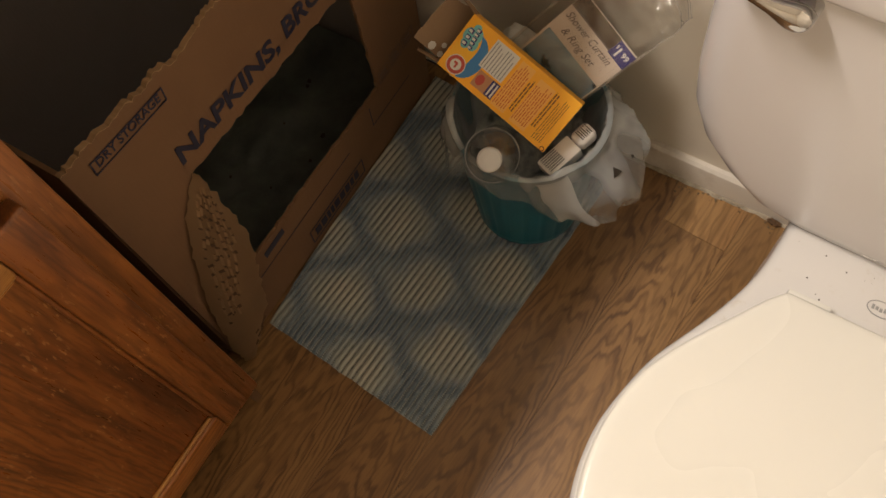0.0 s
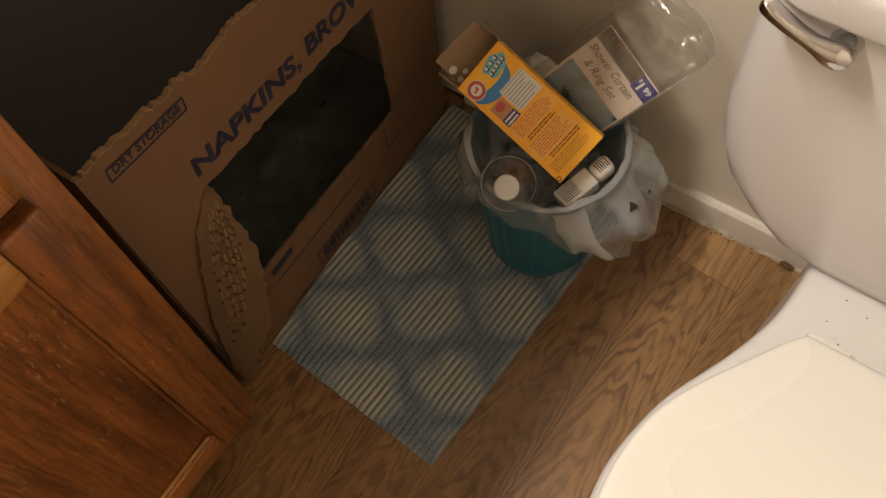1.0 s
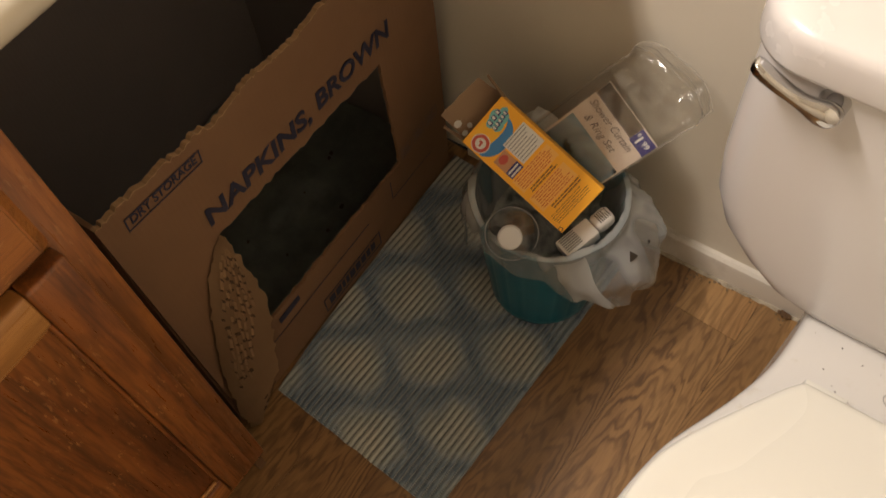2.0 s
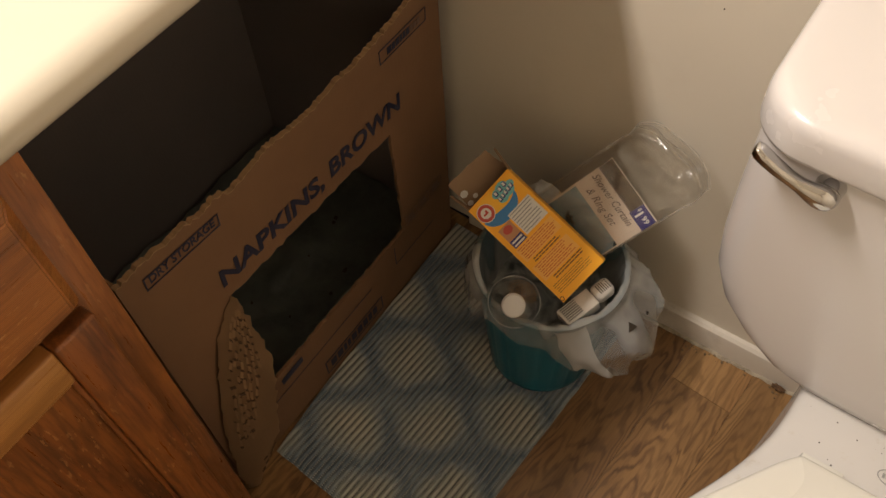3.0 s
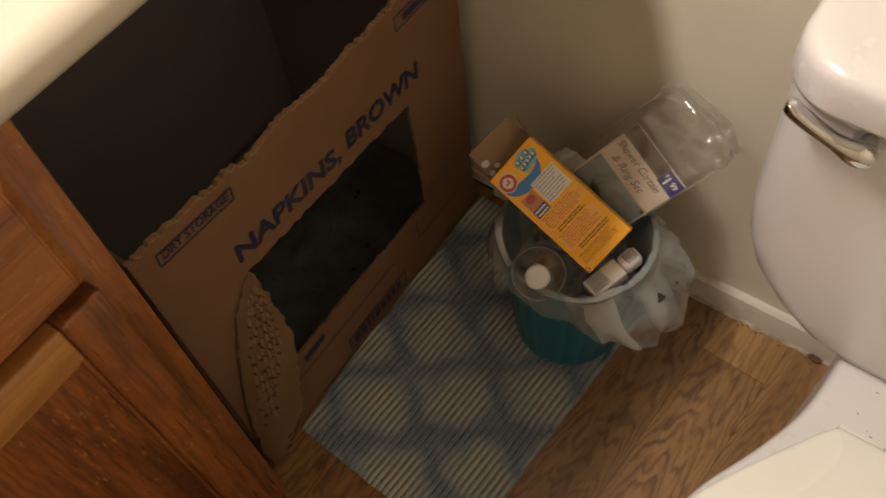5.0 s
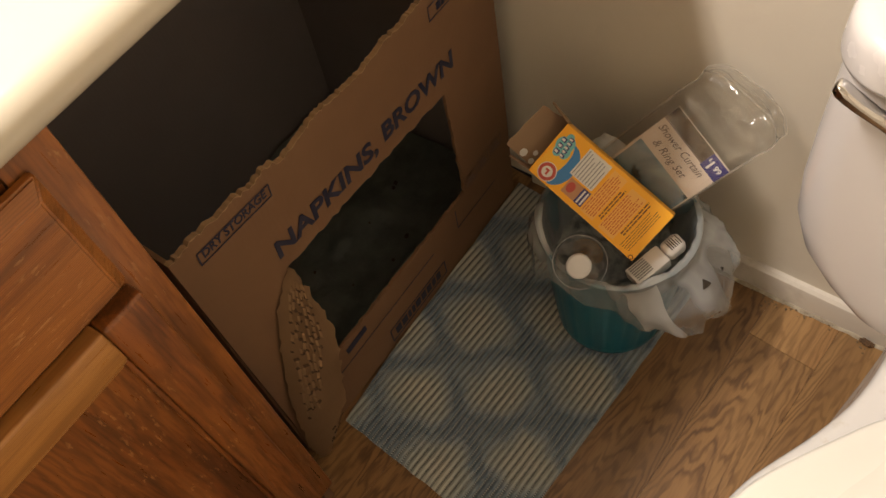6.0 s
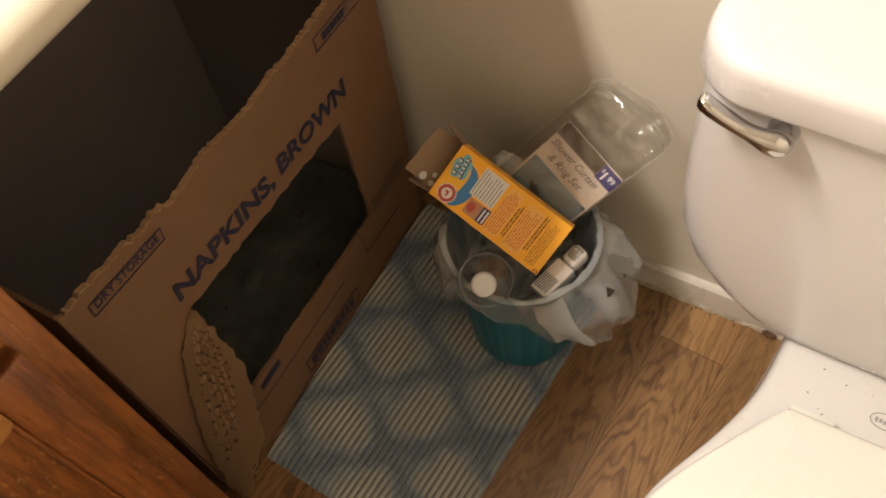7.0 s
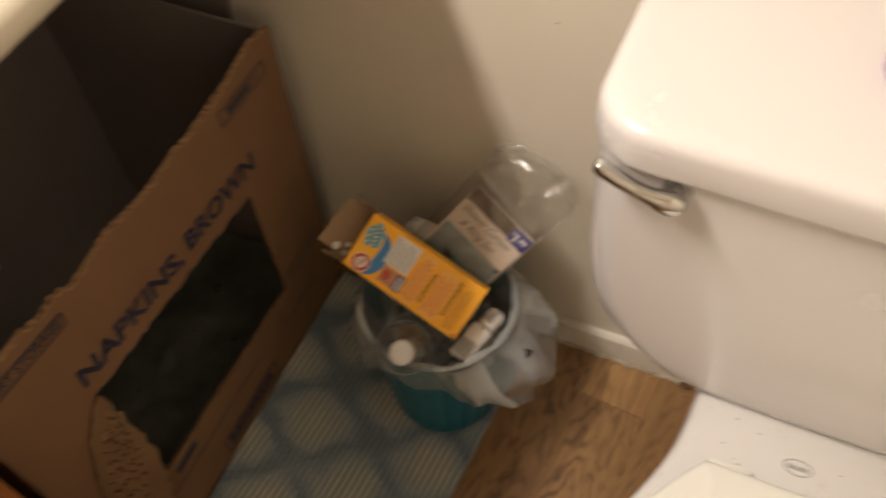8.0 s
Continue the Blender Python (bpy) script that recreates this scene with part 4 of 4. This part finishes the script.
for k, (u, v, r) in enumerate(((-.029, .023, .006), (-.020, .011, .004), (-.032, .009, .0045))):
    pts = ragged([(u + r * math.cos(a), v + r * .8 * math.sin(a)) for a in [2 * math.pi * q / 7 for q in range(7)]], .003, .0016, 40 + k)
    opart("torn_paper", sheet(pts, None, .0008, lambda a, b, d: (a, hy + b, -OD + .0025 + d + b * .35)), WHITE, label="white torn glue patch", smooth=0)


def disc(name, x, y, rx, ry, h, material, n=36, z0=.0001):
    secs = [[(x + rx * math.cos(2 * math.pi * i / n), y + ry * math.sin(2 * math.pi * i / n), z) for i in range(n)] for z in (z0, h)]
    return opart(name, loft(secs), material, smooth=0)


def bar_(x0, x1, y0, y1, material, h=.0005):
    return opart("printed_bar", box(x0, x1, y0, y1, .0001, h), material, smooth=0)


# sun burst, roundel, swoosh, logo patch
bm = bmesh.new()
cvs = []
for k in range(40):
    r = .026 if k % 2 else .018
    a = 2 * math.pi * k / 40
    cvs.append(bm.verts.new((max(-hx + .001, min(hx - .001, -.012 + r * math.cos(a))), min(hy - .001, .066 + r * math.sin(a) * .9), .0002)))
bm.faces.new(cvs)
opart("printed_burst", bm, YELLOW, smooth=0)
rows = []
for k in range(25):
    t = k / 24
    a = radians(200 + 150 * t)
    w = .0075 * math.sin(math.pi * min(1, .15 + t * .9)) + .0008
    cxs, cys = -.004, .0665
    rows.append([(cxs + (.0245 + d) * math.cos(a) * 1.15, cys + (.0195 + d) * math.sin(a), .0004) for d in (-w, w)])
opart("printed_swoosh", loft(rows, (False, False), False), BLUE, smooth=0)
disc("printed_roundel", -.0235, .0665, .0125, .0125, .0006, WHITE)
disc("printed_roundel", -.0235, .0665, .0115, .0115, .0008, RED)
disc("printed_roundel", -.0235, .0665, .0072, .0072, .0010, WHITE)
bar_(-.0275, -.0200, .0645, .0672, RED, .0012)
bar_(-.0228, -.0200, .0672, .0700, RED, .0012)
for k, (x, y, rx, ry) in enumerate(((.006, .0735, .0085, .006), (.015, .0765, .009, .006), (.008, .064, .008, .006), (.018, .066, .010, .0065), (.026, .071, .006, .005))):
    disc("printed_patch", x, y, rx, ry, .0006 + k * .0001, AQUA)
for k in range(3):
    bar_(.001 + k * .0082, .0068 + k * .0082, .0708 + k * .0008, .0775 + k * .0008, NAVY, .0011)
    bar_(.0018 + k * .0082, .0052 + k * .0082, .0725 + k * .0008, .0770 + k * .0008, WHITE, .0013)
for k in range(5):
    bar_(.0012 + k * .0056, .0058 + k * .0056, .0622 + k * .0007, .0685 + k * .0007, NAVY, .0013)
    bar_(.0017 + k * .0056, .0045 + k * .0056, .0640 + k * .0007, .0682 + k * .0007, WHITE, .0015)
# picture panel with its dark caption and white copy panel
bar_(-.0300, -.0085, .0180, .0385, SKINTONE)
disc("printed_patch", -.019, .031, .007, .0055, .0007, RED)
bar_(-.0300, -.0085, .0060, .0178, NAVY)
for k in range(2):
    bar_(-.0285, -.0105, .0128 - k * .0052, .0152 - k * .0052, WHITE, .0008)
bar_(-.0060, .0330, .0085, .0440, WHITE)
rng = random.Random(31)
for k in range(8):
    bar_(-.0045, .0315 - rng.uniform(0, .012), .0408 - k * .0042, .0419 - k * .0042, GREYTEXT, .0008)


def copy_block(y, lines, x0, x1, material, hgt=.0019, step=.0034, seed=0):
    rng = random.Random(seed)
    for k in range(lines):
        x = x0 + rng.uniform(0, .003)
        end = x1 - rng.uniform(0, .012)
        while x < end:
            w = rng.uniform(.003, .009)
            bar_(x, min(end, x + w), y - k * step - hgt, y - k * step, material, .0004)
            x += w + .0012


bar_(-.0325, .0325, -.0165, .0040, PALE_ORANGE, .0002)
bar_(-.0335, .0295, -.0505, -.0265, PALE_ORANGE, .0002)
copy_block(.0030, 6, -.030, .031, REDTEXT, .0013, .0032, seed=1)
copy_block(-.0185, 2, -.026, .029, BROWNTEXT, .0017, .0036, 2)
copy_block(-.0275, 7, -.031, .027, REDTEXT, .0013, .0032, seed=3)
copy_block(-.0525, 2, -.022, .031, BROWNTEXT, .0017, .0036, 4)
copy_block(-.0620, 5, -.034, .030, BROWNTEXT, .0007, .0030, 5)
disc("printed_roundel", -.035, -.0815, .0032, .0032, .0005, BROWNTEXT)
disc("printed_roundel", -.035, -.0815, .0020, .0020, .0007, ORANGE)

# clear plastic bottle, mouth up
CAPP, BASE = Vector((.263, -.281, .325)), Vector((.205, -.165, .135))
axis = (CAPP - BASE).normalized()
LEN = (CAPP - BASE).length
bottle = thing("plastic_bottle", "empty clear plastic bottle with a white screw cap", "bottle")
q = axis.to_track_quat("Z", "Y").to_matrix().to_4x4()
bottle.matrix_world = Matrix.Translation(BASE) @ q
prof = [(.0, .024), (.003, .034), (.01, .0340), (.04, .0340), (.045, .0325), (.05, .0340), (.085, .0340), (.09, .0325), (.095, .0340), (LEN - .080, .0345), (LEN - .066, .0335),
        (LEN - .050, .0290), (LEN - .034, .0215), (LEN - .024, .0145), (LEN - .018, .0125), (LEN - .004, .0122)]
low, high = prof[:10], prof[9:]
part("body", loft([ring(0, 0, z, r, 40) for z, r in low], (True, False)), PET, bottle, smooth=60)
part("shoulder", loft([ring(0, 0, z, r, 40) for z, r in high], (False, False)), PETBAND, bottle, smooth=60)
# whitish ring added to carry the bright highlight round the shoulder
part("bead", loft([ring(0, 0, LEN - .074 + .0016 * math.sin(2 * math.pi * k / 8), .0343 + .0010 * math.cos(2 * math.pi * k / 8), 40) for k in range(9)], (False, False)), RIM_GLINT, bottle, label="added whitish ring painting the shoulder's rim highlight")
part("neck_ring", loft([ring(0, 0, LEN - .020 + z, r, 40) for z, r in ((0, .0128), (.0008, .0158), (.0022, .0158), (.003, .0128))], (False, False)), PET, bottle)
secs = [ring(0, 0, LEN - .015 + z, r, 96, (lambda a: .0005 * (1 if math.cos(a * 48) > 0 else 0)) if 0 < z < .013 else None)
        for z, r in ((0, .0139), (.0008, .0146), (.0125, .0146), (.0142, .0140), (.015, .0125), (.0152, .004))]
part("cap", loft(secs), CAPW, bottle, label="white ribbed screw cap", smooth=45)


# small white tube carton with bars
tube = thing("small_carton", "small crumpled white carton with a barcode end", "carton")
TA, TB = Vector((.305, -.228, .246)), Vector((.338, -.140, .268))
dirv = (TB - TA).normalized()
side = dirv.cross(Vector((0, 0, 1))).normalized()
upv = side.cross(dirv)
tube.matrix_world = Matrix(((dirv.x, side.x, upv.x, TA.x), (dirv.y, side.y, upv.y, TA.y), (dirv.z, side.z, upv.z, TA.z), (0, 0, 0, 1)))
bm = box(.006, .058, -.014, .014, -.022, 0, .002)
for v in bm.verts:
    v.co.z += .002 * noise.noise(v.co * 90)
part("sleeve", bm, WHITE, tube)
bm = box(.0592, .088, -.012, .012, -.021, .0025, .0075, 5)
for v in bm.verts:
    v.co.z += .0016 * noise.noise(v.co * 110)
part("end", bm, WHITE, tube, label="rounded white end with barcode")
for k in range(6):
    part("printed_bar", box(.067 + k * .0030, .0682 + k * .0030, -.007, .007, .0024, .0032), GRIME, tube, smooth=0)
for k in range(7):
    part("printed_bar", box(.010, .034, -.011 + k * .0032, -.0098 + k * .0032, .0012, .0024), GREYTEXT, tube, smooth=0)

# tissue behind
bm = bmesh.new()
bmesh.ops.create_icosphere(bm, subdivisions=4, radius=.022)
for v in bm.verts:
    d = 1 + .45 * noise.noise(v.co * 45) + .25 * noise.noise(v.co * 120)
    v.co = v.co * d + Vector((.185, -.068, .252))
tagged(part("tissue", bm, TISSUE, smooth=70), "crumpled white tissue tucked behind the orange box", "tissue")

# clear vinyl curtain pack leaning on the wall
PA, PB, PD, PC = Vector((.303, -.137, .280)), Vector((.2235, -.1045, .310)), Vector((.334, -.022, .456)), Vector((.390, -.029, .412))
U = ((PA - PB) + (PC - PD)).normalized()
V = (PD - PB) + (PC - PA)
V = (V - V.dot(U) * U).normalized()
W = U.cross(V)
mid = (PA + PB + PC + PD) / 4 - V * .025
pack = thing("curtain_package", "empty clear vinyl shower curtain package leaning on the wall", "package")
PM = Matrix(((U.x, V.x, W.x, mid.x), (U.y, V.y, W.y, mid.y), (U.z, V.z, W.z, mid.z), (0, 0, 0, 1)))
pack.matrix_world = PM
PW, PL = .104, .238
UL, UR = -.064, .052


def vinyl(u, v, z0, sgn):
    """A point of the pouch: flat over the card, crumpled at the empty end."""
    e = min(1, (u - UL) / .010, (UR - u) / .010, (PL / 2 - abs(v)) / .012)
    loose = max(0, (v - .03) / .08)
    c = noise.noise((u * 28, v * 22, z0 * 900)) * .006 + noise.noise((u * 22 + v * 30, v * 60 - u * 40, z0 * 900)) * .002
    c += .0035 * max(0, math.sin((v + .004 * noise.noise((u * 20, 1, 0))) * 420)) * min(1, max(0, (v - .070) / .02))
    c += abs(noise.noise((u * 50, v * 36, z0 * 700))) * .006 - abs(noise.noise((u * 24 + 5, v * 34, z0 * 500))) * .012
    return Vector((u + .007 * loose * noise.noise((v * 40, z0 * 99, 0)), v - .020 * loose * max(0, -u / (PW / 2)) ** 2 - .006 * loose * max(0, u / (PW / 2)) ** 3 + .012 * loose * noise.noise((u * 30, 3, z0 * 99)), z0 + sgn * .008 * e + c * loose + .0005 * noise.noise((u * 60, v * 60, 1))))


def pouch(z0, sgn):
    return loft([[vinyl(UL + (UR - UL) * i / 48, -PL / 2 + PL * j / 90, z0, sgn) for i in range(49)] for j in range(91)], (False, False), False)


def weld(points, r):
    """A thin bead along an edge of the vinyl."""
    secs = []
    for p, q in zip(points, points[1:] + [points[-1] * 2 - points[-2]]):
        t = (q - p).normalized()
        a = t.orthogonal().normalized()
        b = t.cross(a)
        secs.append([p + a * r * math.cos(w) + b * r * math.sin(w) for w in (0, 1.57, 3.14, 4.71)])
    return loft(secs)


part("front_sheet", pouch(.0010, 1), CLEAR, pack, smooth=50)
part("back_sheet", pouch(-.0010, -1), CLEAR, pack, smooth=50)
for z0, sgn in ((.0010, 1), (-.0010, -1)):
    for v in (PL / 2, PL / 2 - .013):
        part("weld", weld([vinyl(UL + (UR - UL) * i / 40, v, z0, sgn) for i in range(41)], .0006), VINYL_EDGE, pack)
    for s in (UL, UR):
        part("weld", weld([vinyl(s, .03 + (PL / 2 - .03) * j / 40, z0, sgn) for j in range(41)], .0007), VINYL_EDGE, pack)
# fold-over hem and welded side seams
for s in (UL, UR):
    part("seam", box(s - .003, s + .001, -PL / 2, .045, -.001, .001, .0005, 1), CLEAR, pack)
insert = part("insert_card", box(-.050, .050, -.112, .029, -.0012, 0), PINK, pack, label="printed card insert")


def ipart(name, x0, x1, y0, y1, material, h=.0006):
    return part(name, box(x0, x1, y0, y1, .0001, h), material, insert, smooth=0)


ipart("photo_print", -.0470, .0480, -.1115, -.0345, PHOTO)
ipart("damask_print", -.0495, .0213, .0084, .0285, ORNAMENT)
ipart("price_tag", .0215, .0498, .005, .0275, NAVY, .0012)
ipart("printed_line", -.0495, .0215, .0066, .0082, SCRIPT)
# reads down the card's width
RT = Matrix.Translation((0, 0, .0008))
letters("Shower Curtain", .0150, RT @ pose(-.045, -.008, 0), SCRIPT, insert, shear=.35, width=.080)
letters("& Ring Set", .0150, RT @ pose(-.034, -.026, 0), SCRIPT, insert, shear=.35, width=.058)
letters("$", .0070, Matrix.Translation((.0235, .0175, .0014)), WHITE, insert)
letters("1", .0180, Matrix.Translation((.0285, .0090, .0014)), WHITE, insert, bold=.0005)
letters("99", .0105, Matrix.Translation((.0355, .0140, .0014)), WHITE, insert, bold=.0002)

# ---------- floor boards ----------
PWID = .1035
TILT = 4.0


def board(length, material):
    bm = box(-PWID / 2 + .00015, PWID / 2 - .00015, 0, length, -.006, 0)
    edges = [e for e in bm.edges if all(v.co.z > -.001 for v in e.verts)]
    bmesh.ops.bevel(bm, geom=edges, offset=.0005, segments=2, affect="EDGES")
    mesh = bpy.data.meshes.new("plank")
    bm.to_mesh(mesh)
    bm.free()
    mesh.materials.append(material)
    return mesh


c, s = math.cos(radians(-TILT)), math.sin(radians(-TILT))
# courses of boards; the seam grid passes through the visible end joint
OX, OY = .448, -.0875
rng = random.Random(17)
for k in list(range(-9, 8)) + [8, -10]:
    u = PWID * (k + .5)
    far = (-.004 - OY - u * s) / c
    near = (Y0 + .02 - OY - u * s) / c
    joint = 0.0 if k == 0 else rng.uniform(-1.25, -.95)
    for v0, v1 in ((near, joint - .0003), (joint + .0003, far)):
        ob = new("plank", board(v1 - v0, PLANK_PALE if k == 0 and v0 > joint else PLANK))
        ob.parent = floor
        ob.matrix_world = pose(OX + u * c - v0 * s, OY + u * s + v0 * c, 0, 0, 0, -TILT)
